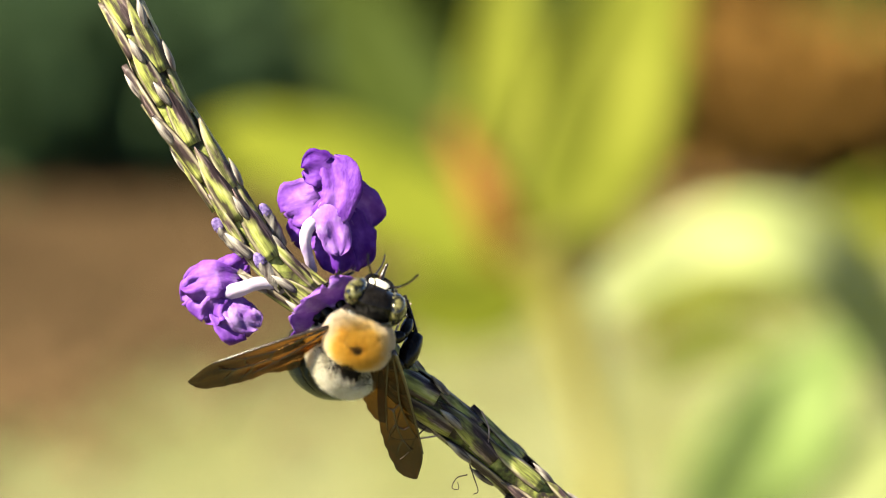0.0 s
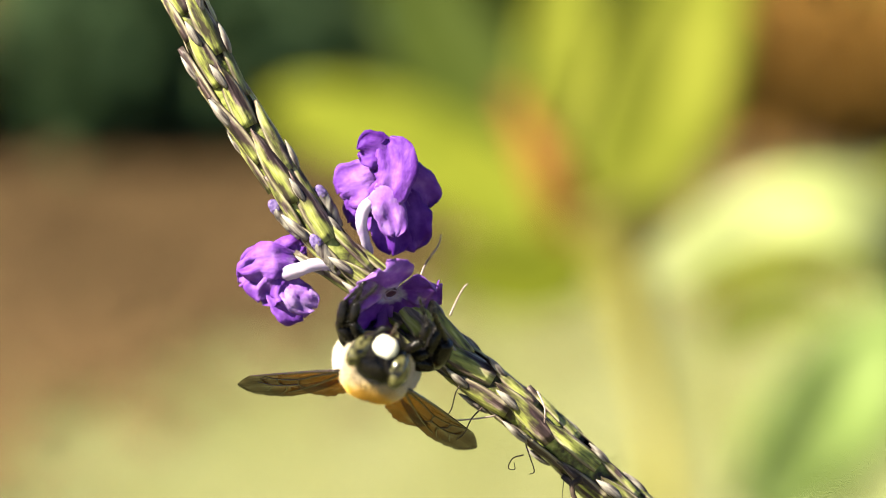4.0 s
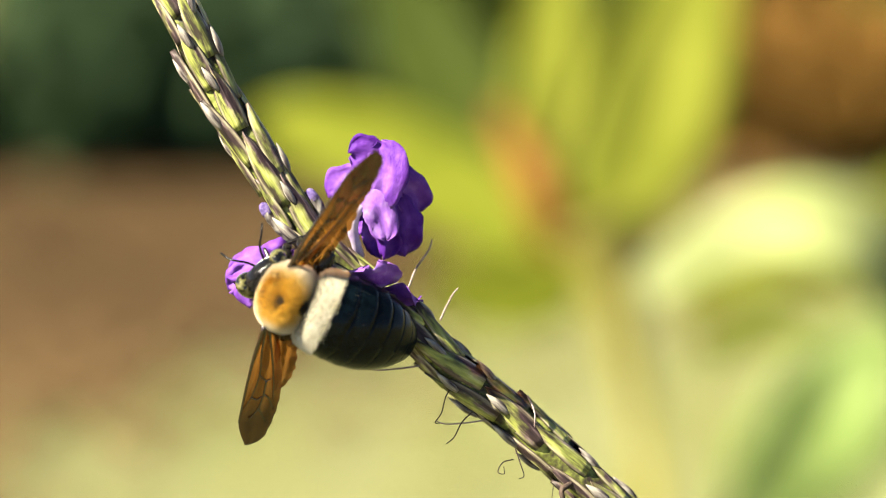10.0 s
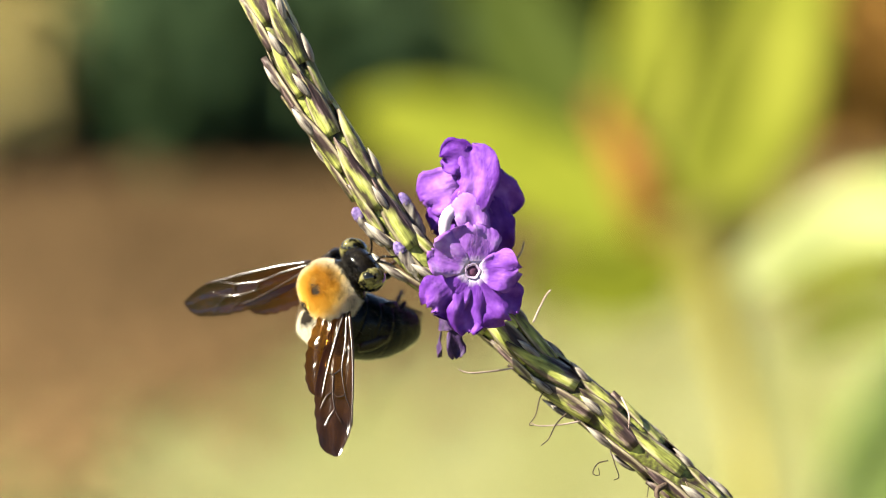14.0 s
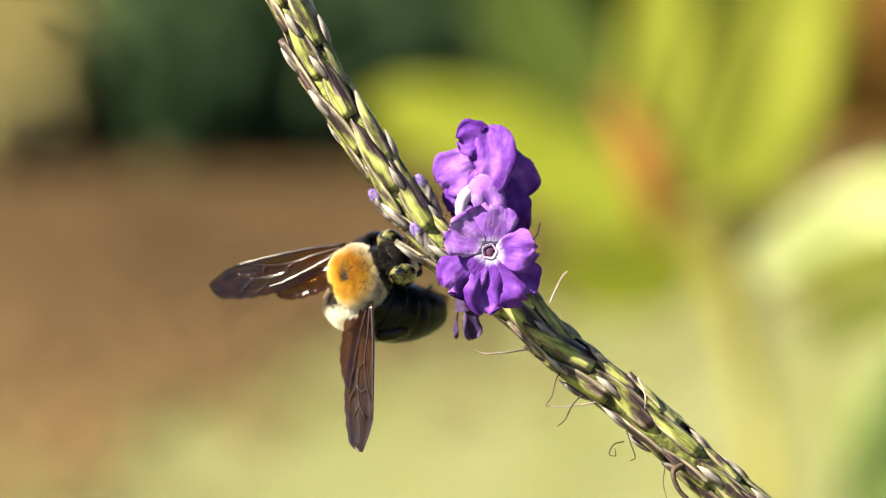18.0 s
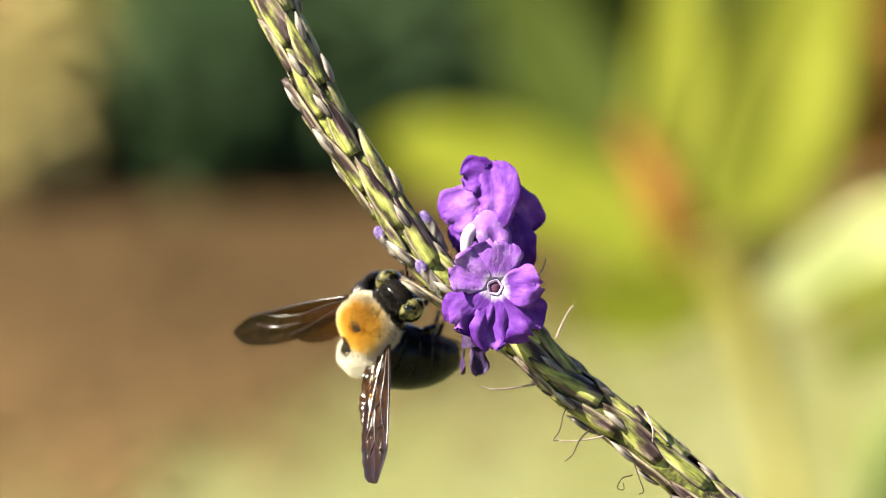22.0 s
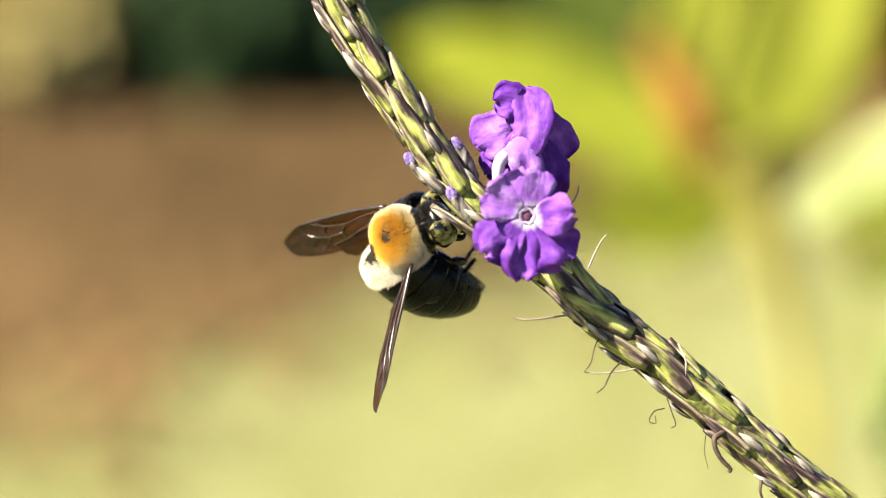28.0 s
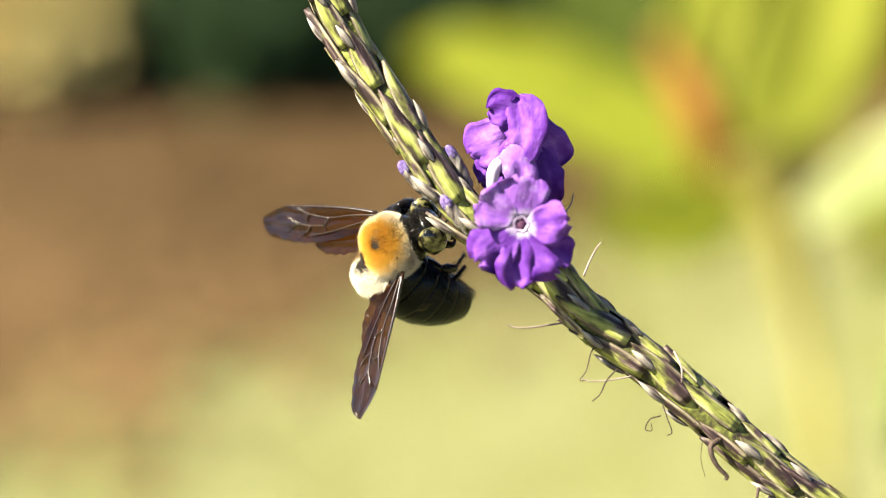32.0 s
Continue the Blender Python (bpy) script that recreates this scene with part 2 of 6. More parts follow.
M["calyx"] = noisy("pale_calyx", [(0.36, (0.02067, 0.01476, 0.01625)), (0.50, (0.1006, 0.0884, 0.07956)), (0.66, (0.2122, 0.2006, 0.1714))], 1200, 0.5, 0.5, 0.00015, stretch=(1, 0.2, 1), spec=0.15)
M["bud"] = noisy("violet_bud", [(0.35, (0.0403, 0.0242, 0.0967)), (0.7, (0.121, 0.0887, 0.21))], 2200, 0.8, 0.8, 0.0002, spec=0.15)
def petal_skin(name, foot_white=0.85, shift_by=-0.11):
    """Violet petal, veined, paling to white at its foot."""
    m, nt, b = nodes_of(name)
    tc = nt.nodes.new("ShaderNodeTexCoord").outputs["Object"]
    info = nt.nodes.new("ShaderNodeObjectInfo")
    broad = noise_tex(nt, 300, 3, vec=tc)
    shift = nt.nodes.new("ShaderNodeMath")
    shift.operation = "MULTIPLY_ADD"
    shift.inputs[1].default_value, shift.inputs[2].default_value = 0.22, shift_by
    nt.links.new(info.outputs["Random"], shift.inputs[0])
    tot = nt.nodes.new("ShaderNodeMath")
    nt.links.new(broad, tot.inputs[0])
    nt.links.new(shift.outputs[0], tot.inputs[1])
    violet = ramp(nt, tot.outputs[0], [(0.25, (0.052, 0.008, 0.15)), (0.46, (0.108, 0.032, 0.245)), (0.66, (0.185, 0.078, 0.33)), (0.8, (0.265, 0.165, 0.40))])
    veins = noise_tex(nt, 1500, 2, vec=tc, stretch=(1, 0.10, 1))
    violet = mix_rgb(nt, ramp(nt, veins, [(0.36, (0.20, 0.20, 0.20)), (0.46, (0.0, 0.0, 0.0))]), violet, (0.05, 0.008, 0.15))
    sep = nt.nodes.new("ShaderNodeSeparateXYZ")
    nt.links.new(tc, sep.inputs[0])
    wob = nt.nodes.new("ShaderNodeMath")
    wob.operation = "MULTIPLY_ADD"
    wob.inputs[1].default_value = 0.0022
    nt.links.new(noise_tex(nt, 700, 3, vec=tc, stretch=(1, 0.3, 1)), wob.inputs[0])
    nt.links.new(sep.outputs[1], wob.inputs[2])
    foot = nt.nodes.new("ShaderNodeMapRange")
    foot.inputs["From Min"].default_value, foot.inputs["From Max"].default_value = 0.0010, 0.0021
    foot.inputs["To Min"].default_value, foot.inputs["To Max"].default_value = foot_white, 0.0
    nt.links.new(wob.outputs[0], foot.inputs[0])
    col = mix_rgb(nt, foot.outputs[0], violet, (0.42, 0.39, 0.47))
    nt.links.new(col, b.inputs["Base Color"])
    b.inputs["Roughness"].default_value = 0.6
    b.inputs["Specular IOR Level"].default_value = 0.1
    add_bump(nt, b, noise_tex(nt, 1900, 4, vec=tc, stretch=(1, 0.5, 1)), 0.5, 0.0003)
    tl = nt.nodes.new("ShaderNodeBsdfTranslucent")
    nt.links.new(col, tl.inputs[0])
    mx = nt.nodes.new("ShaderNodeMixShader")
    mx.inputs[0].default_value = 0.34
    nt.links.new(b.outputs[0], mx.inputs[1])
    nt.links.new(tl.outputs[0], mx.inputs[2])
    nt.links.new(mx.outputs[0], nt.nodes["Material Output"].inputs[0])
    return m


M["petal"] = petal_skin("violet_petal", 0.85, -0.11)
# light on the upper lobes is put into a paler petal colour
M["petal_pale"] = petal_skin("lit_upper_petal", 0.75, 0.05)
M["petal_mid"] = petal_skin("lilac_violet_petal", 0.12, 0.10)
M["petal_back"] = petal_skin("violet_petal_underside", 0.2, -0.20)
M["throat"] = noisy("white_throat", [(0.3, (0.20, 0.13, 0.27)), (0.7, (0.32, 0.27, 0.36))], 700, 0.5, trans=0.3, spec=0.15)
M["tube"] = noisy("lilac_white_tube", [(0.3, (0.235, 0.165, 0.33)), (0.6, (0.345, 0.30, 0.385))], 380, 0.5, 0.3, 0.0002, trans=0.3, spec=0.15)
M["hole"] = noisy("dark_throat", [(0.3, (0.02, 0.006, 0.024)), (0.7, (0.088, 0.032, 0.064))], 900, 0.6, spec=0.15)
M["wilted"] = noisy("wilted_petal", [(0.3, (0.00521, 0.0026, 0.013)), (0.7, (0.0391, 0.0174, 0.0694))], 900, 0.6, 0.6, 0.0003, spec=0.15)
M["style"] = noisy("dry_style", [(0.3, (0.0645, 0.0403, 0.0403)), (0.7, (0.222, 0.181, 0.169))], 700, 0.5, spec=0.15)
M["husk"] = noisy("dry_dark_husk", [(0.3, (0.00806, 0.00564, 0.00484)), (0.7, (0.0484, 0.0322, 0.0242))], 900, 0.7, 0.6, 0.0003, spec=0.15)
M["leaf"] = noisy("yellow_green_leaf", [(0.3, (0.08892, 0.1053, 0.008217)), (0.7, (0.1548, 0.1638, 0.02304))], 45, 0.7, spec=0.05, trans=0.35)
M["leaf_mid"] = noisy("mid_yellow_green_leaf", [(0.3, (0.0615, 0.0769, 0.00461)), (0.7, (0.115, 0.127, 0.0115))], 45, 0.7, spec=0.05, trans=0.35)
M["leaf_pale"] = noisy("pale_green_leaf", [(0.3, (0.1717, 0.208, 0.06536)), (0.7, (0.2532, 0.273, 0.1309))], 45, 0.7, spec=0.05, trans=0.35)
M["leaf_green"] = noisy("fresh_green_leaf", [(0.3, (0.109, 0.169, 0.0346)), (0.7, (0.212, 0.274, 0.0999))], 45, 0.7, spec=0.05, trans=0.35)
M["leaf_deep"] = noisy("olive_green_leaf", [(0.3, (0.0577, 0.073, 0.00769)), (0.7, (0.108, 0.123, 0.0192))], 45, 0.7, spec=0.05, trans=0.35)
# shade on the rear leaf is put into this darker green
M["leaf_shade"] = noisy("shaded_green_leaf", [(0.3, (0.0115, 0.0192, 0.00231)), (0.7, (0.0288, 0.0404, 0.00461))], 45, 0.7, spec=0.05, trans=0.25)
M["stalk"] = noisy("yellow_stalk", [(0.3, (0.09426, 0.08499, 0.01724)), (0.7, (0.1306, 0.1168, 0.03208))], 40, 0.7, spec=0.05)
M["red_stalk"] = noisy("red_brown_stalk", [(0.3, (0.0577, 0.0223, 0.00461)), (0.7, (0.104, 0.0423, 0.00846))], 40, 0.7, spec=0.05)


def shrub_shade(nt, place, dry):
    """Paints shrub shade into earth and bark, paler away from them. dry: unshaded colour."""
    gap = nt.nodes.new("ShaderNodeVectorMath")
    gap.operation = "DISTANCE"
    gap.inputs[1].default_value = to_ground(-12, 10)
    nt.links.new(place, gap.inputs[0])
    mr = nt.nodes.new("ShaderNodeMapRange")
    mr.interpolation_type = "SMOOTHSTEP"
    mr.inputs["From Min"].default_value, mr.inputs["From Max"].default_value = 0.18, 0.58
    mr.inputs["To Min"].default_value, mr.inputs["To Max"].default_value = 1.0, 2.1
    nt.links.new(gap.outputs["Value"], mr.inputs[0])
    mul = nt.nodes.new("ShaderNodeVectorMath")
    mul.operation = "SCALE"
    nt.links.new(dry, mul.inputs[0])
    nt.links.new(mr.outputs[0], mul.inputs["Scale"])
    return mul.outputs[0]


def bark_chips(name):
    m, nt, b = nodes_of(name)
    tc = nt.nodes.new("ShaderNodeTexCoord").outputs["Object"]
    nt.links.new(shrub_shade(nt, tc, ramp(nt, noise_tex(nt, 60, 4, vec=tc), [(0.3, (0.0225, 0.0132, 0.006)), (0.7, (0.060, 0.0385, 0.018))])), b.inputs["Base Color"])
    b.inputs["Roughness"].default_value = 0.85
    b.inputs["Specular IOR Level"].default_value = 0.05
    return m


def garden_earth(name):
    """Brown soil that turns into straw-coloured thatch across the ragged edge of the lawn."""
    m, nt, b = nodes_of(name)
    tc = nt.nodes.new("ShaderNodeTexCoord").outputs["Object"]
    soil = ramp(nt, noise_tex(nt, 9, 4, vec=tc), [(0.3, (0.031, 0.0173, 0.00785)), (0.7, (0.0473, 0.0271, 0.0124))])
    thatch = ramp(nt, noise_tex(nt, 14, 4, vec=tc), [(0.3, (0.140, 0.134, 0.052)), (0.7, (0.190, 0.186, 0.080))])
    a, c = LAWN_EDGE
    along = (c - a).normalized()
    dot = nt.nodes.new("ShaderNodeVectorMath")
    dot.operation = "DOT_PRODUCT"
    dot.inputs[1].default_value = (along.y, -along.x, 0)
    nt.links.new(tc, dot.inputs[0])
    wob = nt.nodes.new("ShaderNodeMath")
    wob.operation = "MULTIPLY_ADD"
    wob.inputs[1].default_value = 0.06
    nt.links.new(noise_tex(nt, 5, 4, vec=tc), wob.inputs[0])
    nt.links.new(dot.outputs["Value"], wob.inputs[2])
    mr = nt.nodes.new("ShaderNodeMapRange")
    mid = a.x * along.y - a.y * along.x + 0.03
    mr.inputs["From Min"].default_value, mr.inputs["From Max"].default_value = mid - 0.32, mid + 0.0
    nt.links.new(wob.outputs[0], mr.inputs[0])
    nt.links.new(mix_rgb(nt, mr.outputs[0], shrub_shade(nt, tc, soil), thatch), b.inputs["Base Color"])
    b.inputs["Roughness"].default_value = 0.9
    b.inputs["Specular IOR Level"].default_value = 0.1
    add_bump(nt, b, noise_tex(nt, 40, 3, vec=tc), 0.6, 0.01)
    return m


M["soil"] = garden_earth("garden_earth")
M["chip"] = bark_chips("bark_chip")
M["grass"] = noisy("sunlit_grass", [(0.3, (0.1469, 0.1561, 0.0572)), (0.7, (0.1941, 0.2006, 0.1001))], 12, 0.7, spec=0.05, trans=0.3)
# sunlight on the left shrubs put into a paler leaf colour
M["shrub_light"] = noisy("sunlit_shrub_leaf", [(0.3, (0.1872, 0.162, 0.0625)), (0.7, (0.312, 0.2592, 0.111))], 20, 0.7, spec=0.05, trans=0.2)
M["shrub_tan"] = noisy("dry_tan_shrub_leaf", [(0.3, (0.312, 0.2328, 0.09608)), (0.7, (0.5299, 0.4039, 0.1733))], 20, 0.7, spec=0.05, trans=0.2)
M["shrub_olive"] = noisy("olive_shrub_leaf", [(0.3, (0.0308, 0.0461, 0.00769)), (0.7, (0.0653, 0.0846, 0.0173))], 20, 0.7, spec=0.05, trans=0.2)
# brown leaves of shrubs added where the mulch lies in shade
M["shrub_brown"] = noisy("shaded_brown_shrub_leaf", [(0.3, (0.06456, 0.0336, 0.00774)), (0.7, (0.162, 0.08724, 0.01932))], 20, 0.7, spec=0.05, trans=0.15)
# shade over the dark shrubs put into their leaf colour
M["shrub"] = noisy("shaded_shrub_leaf", [(0.3, (0.01266, 0.02795, 0.01247)), (0.7, (0.03244, 0.05421, 0.02179))], 20, 0.7, spec=0.05, trans=0.15)


# ---- building helpers ----
def finish(name, bm, mat, smooth=True):
    me = bpy.data.meshes.new(name)
    bmesh.ops.recalc_face_normals(bm, faces=bm.faces[:])
    bm.to_mesh(me)
    bm.free()
    if smooth:
        me.polygons.foreach_set("use_smooth", [True] * len(me.polygons))
    me.materials.append(M[mat])
    return me


def raw(name, verts, faces, mat, smooth=False):
    me = bpy.data.meshes.new(name)
    me.from_pydata(verts, [], faces)
    if smooth:
        me.polygons.foreach_set("use_smooth", [True] * len(me.polygons))
    me.materials.append(M[mat])
    return me


def part(name, me, parent, label="", at=None):
    ob = new(name, me)
    ob.parent = parent
    if at is not None:
        ob.matrix_basis = at
    if label:
        tagged(ob, label)
    return ob


def thing(name, at, label, category, group="", kind="", me=None):
    ob = new(name, me)
    ob.matrix_basis = at
    return tagged(ob, label, category, group, kind)


def spline(points, steps):
    """Smooth points along a Catmull-Rom line."""
    p = [Vector(q) for q in points]
    p = [2 * p[0] - p[1]] + p + [2 * p[-1] - p[-2]]
    out = []
    for i in range(1, len(p) - 2):
        for k in range(steps):
            t = k / steps
            a, b, c, d = p[i - 1], p[i], p[i + 1], p[i + 2]
            out.append(0.5 * (2 * b + (c - a) * t + (2 * a - 5 * b + 4 * c - d) * t * t + (3 * b - a - 3 * c + d) * t ** 3))
    out.append(p[-2])
    return out


def frames(path):
    """Tangent, side and up along a line, carried without twist."""
    out, side = [], None
    for i, p in enumerate(path):
        t = (path[min(i + 1, len(path) - 1)] - path[max(i - 1, 0)]).normalized()
        if side is None:
            side = t.orthogonal().normalized()
        side = (side - t * side.dot(t)).normalized()
        out.append((t, side, t.cross(side)))
    return out


def tube(path, radius, sides=8, wobble=0.0, caps=True):
    """A bmesh tube along path; radius is a number or a function of 0..1."""
    bm = bmesh.new()
    rings, fr = [], frames(path)
    for i, p in enumerate(path):
        u = i / (len(path) - 1)
        r = radius(u) if callable(radius) else radius
        ring = []
        for k in range(sides):
            a = 2 * math.pi * k / sides
            rr = r * (1 + wobble * noise.noise(Vector((math.cos(a) * 2, math.sin(a) * 2, i * 0.6))))
            ring.append(bm.verts.new(p + fr[i][1] * math.cos(a) * rr + fr[i][2] * math.sin(a) * rr))
        rings.append(ring)
    for a, b in zip(rings, rings[1:]):
        for k in range(sides):
            bm.faces.new((a[k], a[(k + 1) % sides], b[(k + 1) % sides], b[k]))
    if caps:
        bm.faces.new(rings[0][::-1])
        bm.faces.new(rings[-1])
    return bm


def ellipsoid(rx, ry, rz, seg=32, rings=20, lump=0.0, at=(0, 0, 0), power=1.0):
    bm = bmesh.new()
    bmesh.ops.create_uvsphere(bm, u_segments=seg, v_segments=rings, radius=1)
    for v in bm.verts:
        c = Vector([math.copysign(abs(x) ** power, x) for x in v.co])
        k = 1 + lump * noise.noise(v.co * 2.3)
        v.co = Vector((c.x * rx * k + at[0], c.y * ry * k + at[1], c.z * rz * k + at[2]))
    return bm


def hairs(points, length, width, lie, rng):
    """Thin three-sided hairs from (place, normal) pairs, leaning along lie."""
    vs, fs = [], []
    for p, n in points:
        w = (n + Vector([rng.gauss(0, 0.34) for _ in range(3)]) + lie).normalized()
        s = w.orthogonal().normalized()
        s = Matrix.Rotation(rng.uniform(0, 6.28), 3, w) @ s
        q = w.cross(s)
        ln = length * rng.uniform(0.6, 1.25)
        i = len(vs)
        b = p - n * 0.1 * MM
        vs += [b + s * width, b - s * width * 0.5 + q * width * 0.87, b - s * width * 0.5 - q * width * 0.87, b + w * ln + lie * ln * 0.4]
        fs += [(i, i + 1, i + 3), (i + 1, i + 2, i + 3), (i + 2, i, i + 3)]
    return vs, fs


# ---- the setting ----
def ground_sheet():
    bm = bmesh.new()
    n, size = 60, 300.0
    for i in range(n + 1):
        for j in range(n + 1):
            x, y = [math.copysign(abs(2 * k / n - 1) ** 4, k - n / 2) * size for k in (i, j)]
            bm.verts.new((x, y + 1.2, 0.003 * noise.noise(Vector((x * 2, y * 2, 0))) - 0.003))
    bm.verts.ensure_lookup_table()
    for i in range(n):
        for j in range(n):
            a = i * (n + 1) + j
            bm.faces.new([bm.verts[k] for k in (a, a + n + 1, a + n + 2, a + 1)])
    return thing("ground", Matrix.Identity(4), "bare brown garden soil with worn earth", "ground", kind="structure", me=finish("ground", bm, "soil"))


def scatter_blades(name, count, inside, mat, label, category, size, rng, flat=False):
    """Grass blades or bark chips strewn where inside(x, y) holds."""
    vs, fs = [], []
    done = 0
    while done < count:
        x, y = rng.gauss(0, 0.9), rng.gauss(1.4, 1.1)
        if not inside(x, y):
            continue
        done += 1
        a, ln = rng.uniform(0, 6.28), size * rng.uniform(0.5, 1.3)
        d, s = Vector((math.cos(a), math.sin(a), 0)), Vector((-math.sin(a), math.cos(a), 0))
        i = len(vs)
        if flat:
            p = Vector((x, y, 0.008 + rng.uniform(0, 0.01)))
            h, w = Vector((0, 0, size * 0.12)), s * ln * 0.25
            tilt = Vector((0, 0, rng.uniform(-0.3, 0.3) * ln))
            vs += [p - d * ln * 0.5 - w, p + d * ln * 0.5 - w * 0.7 + tilt, p + d * ln * 0.5 + w * 0.7 + tilt, p - d * ln * 0.5 + w]
            vs += [q + h for q in vs[i:i + 4]]
            fs += [(i + 4, i + 5, i + 6, i + 7), (i, i + 1, i + 5, i + 4), (i + 1, i + 2, i + 6, i + 5), (i + 2, i + 3, i + 7, i + 6), (i + 3, i, i + 4, i + 7)]
        else:
            p = Vector((x, y, -0.004))
            lean = d * ln * rng.uniform(0.8, 2.2)
            up = Vector((0, 0, ln * 0.6))
            w = s * size * 0.07
            vs += [p - w, p + w, p + up * 0.6 + lean * 0.35 + w * 0.8, p + up * 0.6 + lean * 0.35 - w * 0.8, p + up * 0.85 + lean]
            fs += [(i, i + 1, i + 2, i + 3), (i + 3, i + 2, i + 4)]
    return thing(name, Matrix.Identity(4), label, category, kind="stuff", me=raw(name, vs, fs, mat))


def leaf_mesh(name, path, width, mat, cup=0.18, tip=0.9, steps=10, across=6):
    """A strap leaf along a path: tapered, folded along the midrib, wavy at the edge and with thickness."""
    line = spline(path, steps)
    bm = bmesh.new()
    rows = []
    for i, p in enumerate(line):
        u = i / (len(line) - 1)
        t = (line[min(i + 1, len(line) - 1)] - line[max(i - 1, 0)]).normalized()
        toward = Vector((0, 0, 1)) if abs(t.z) < 0.9 else Vector((0, 1, 0))
        s = t.cross(toward).normalized()
        nrm = s.cross(t)
        w = width * (math.sin(math.pi * min(1.0, 0.12 + u * tip)) ** 0.75)
        row = []
        for k in range(across + 1):
            v = 2 * k / across - 1
            row.append(bm.verts.new(p + s * w * 0.5 * v + nrm * (cup * w * (v * v - 0.4) + 0.04 * w * math.sin(9 * u + 3 * v) * abs(v))))
        rows.append(row)
    for a, b in zip(rows, rows[1:]):
        for k in range(across):
            bm.faces.new((a[k], a[k + 1], b[k + 1], b[k]))
    bmesh.ops.recalc_face_normals(bm, faces=bm.faces[:])
    bmesh.ops.solidify(bm, geom=bm.faces[:], thickness=0.0006)
    return finish(name, bm, mat)


def far(px, py, depth):
    """A place behind the spike, given by where it shows in the spike's plane (millimetres) and its depth behind it (metres)."""
    k = (0.3176 + depth) / 0.3176
    return Vector((px * MM * k, py * MM * k, -depth))


# ---- the flower spike ----
STEM_LINE = [(-25, 62, -3), (-21.4, 47, -1.5), (-18.1, 39.3, -0.8), (-14.4, 31.5, 0), (-10.6, 24.0, 0), (-6.0, 17.2, 0), (-1.4, 10.1, 0), (4.0, 3.5, 0), (9.9, -1.0, 0), (14.9, -5.1, 0),
             (19.0, -9.4, 0), (23.3, -12.4, 0), (30.1, -17.8, 0), (36.9, -24.0, 0), (44.0, -29.8, 0), (51.1, -34.9, -0.5), (58, -40, -1.5), (66, -48, -4), (73, -60, -8)]


def close_sheet(bm, grid, thick):
    """Faces for a grid of vertices, with a second skin a little below it and closed edges."""
    under = [[bm.verts.new(v.co - Vector((0, 0, thick))) for v in row] for row in grid]
    last = len(grid[0]) - 1
    for (a, b), (c, d) in zip(zip(grid, grid[1:]), zip(under, under[1:])):
        for j in range(last):
            bm.faces.new((a[j], a[j + 1], b[j + 1], b[j]))
            bm.faces.new((c[j], d[j], d[j + 1], c[j + 1]))
        bm.faces.new((a[0], b[0], d[0], c[0]))
        bm.faces.new((a[last], c[last], d[last], b[last]))
    for j in range(last):
        bm.faces.new((grid[0][j], under[0][j], under[0][j + 1], grid[0][j + 1]))
        bm.faces.new((grid[-1][j], grid[-1][j + 1], under[-1][j + 1], under[-1][j]))
    bmesh.ops.recalc_face_normals(bm, faces=bm.faces[:])


def blossom_petal(rng, length, width, curl, mat, fold=0.0, ruffle=1.0):
    """One ruffled petal lobe: narrow at the throat, broad and notched at the rim."""
    bm = bmesh.new()
    nu, nv = 12, 10
    ph = rng.uniform(0, 6.28)
    grid = []
    for i in range(nu + 1):
        u = i / nu
        half = width * 0.5 * (0.30 + 0.75 * math.sin(min(1.0, u * 1.02) * math.pi * 0.72) ** 0.9)
        if u > 0.72:
            half *= math.sqrt(max(0.0, 1 - ((u - 0.72) / 0.30) ** 2)) * 0.98 + 0.02
        row = []
        for j in range(nv + 1):
            v = 2 * j / nv - 1
            edge = abs(v) ** 1.5
            rim = 1 - 0.08 * math.exp(-(v / 0.22) ** 2) * u ** 4
            z = curl * length * u * u + 0.07 * length * u * math.sin(4.5 * v + ph) + 0.11 * ruffle * length * edge * u * math.sin(7 * u + ph * 2 + 2 * v)
            z += 0.07 * ruffle * length * u * noise.noise(Vector((v * 2.6 + ph, u * 3.2, ph * 3)))
            rim *= 1 + 0.13 * noise.noise(Vector((v * 4.3 + ph, ph, 0.3))) * u
            z += 0.11 * (ruffle - 0.6) * length * u * (abs(noise.noise(Vector((v * 1.7 + ph * 5, u * 2.4, ph)))) - 0.2)
            z += fold * half * abs(v) ** 1.3
            z += -0.06 * length * math.exp(-(v / 0.12) ** 2) * u * (1 - u)
            row.append(bm.verts.new((v * half * (1 + 0.16 * abs(v) * noise.noise(Vector((u * 5.5, ph, v)))), length * u * rim, z)))
        grid.append(row)
    close_sheet(bm, grid, 0.10 * MM)
    return finish("petal", bm, mat)


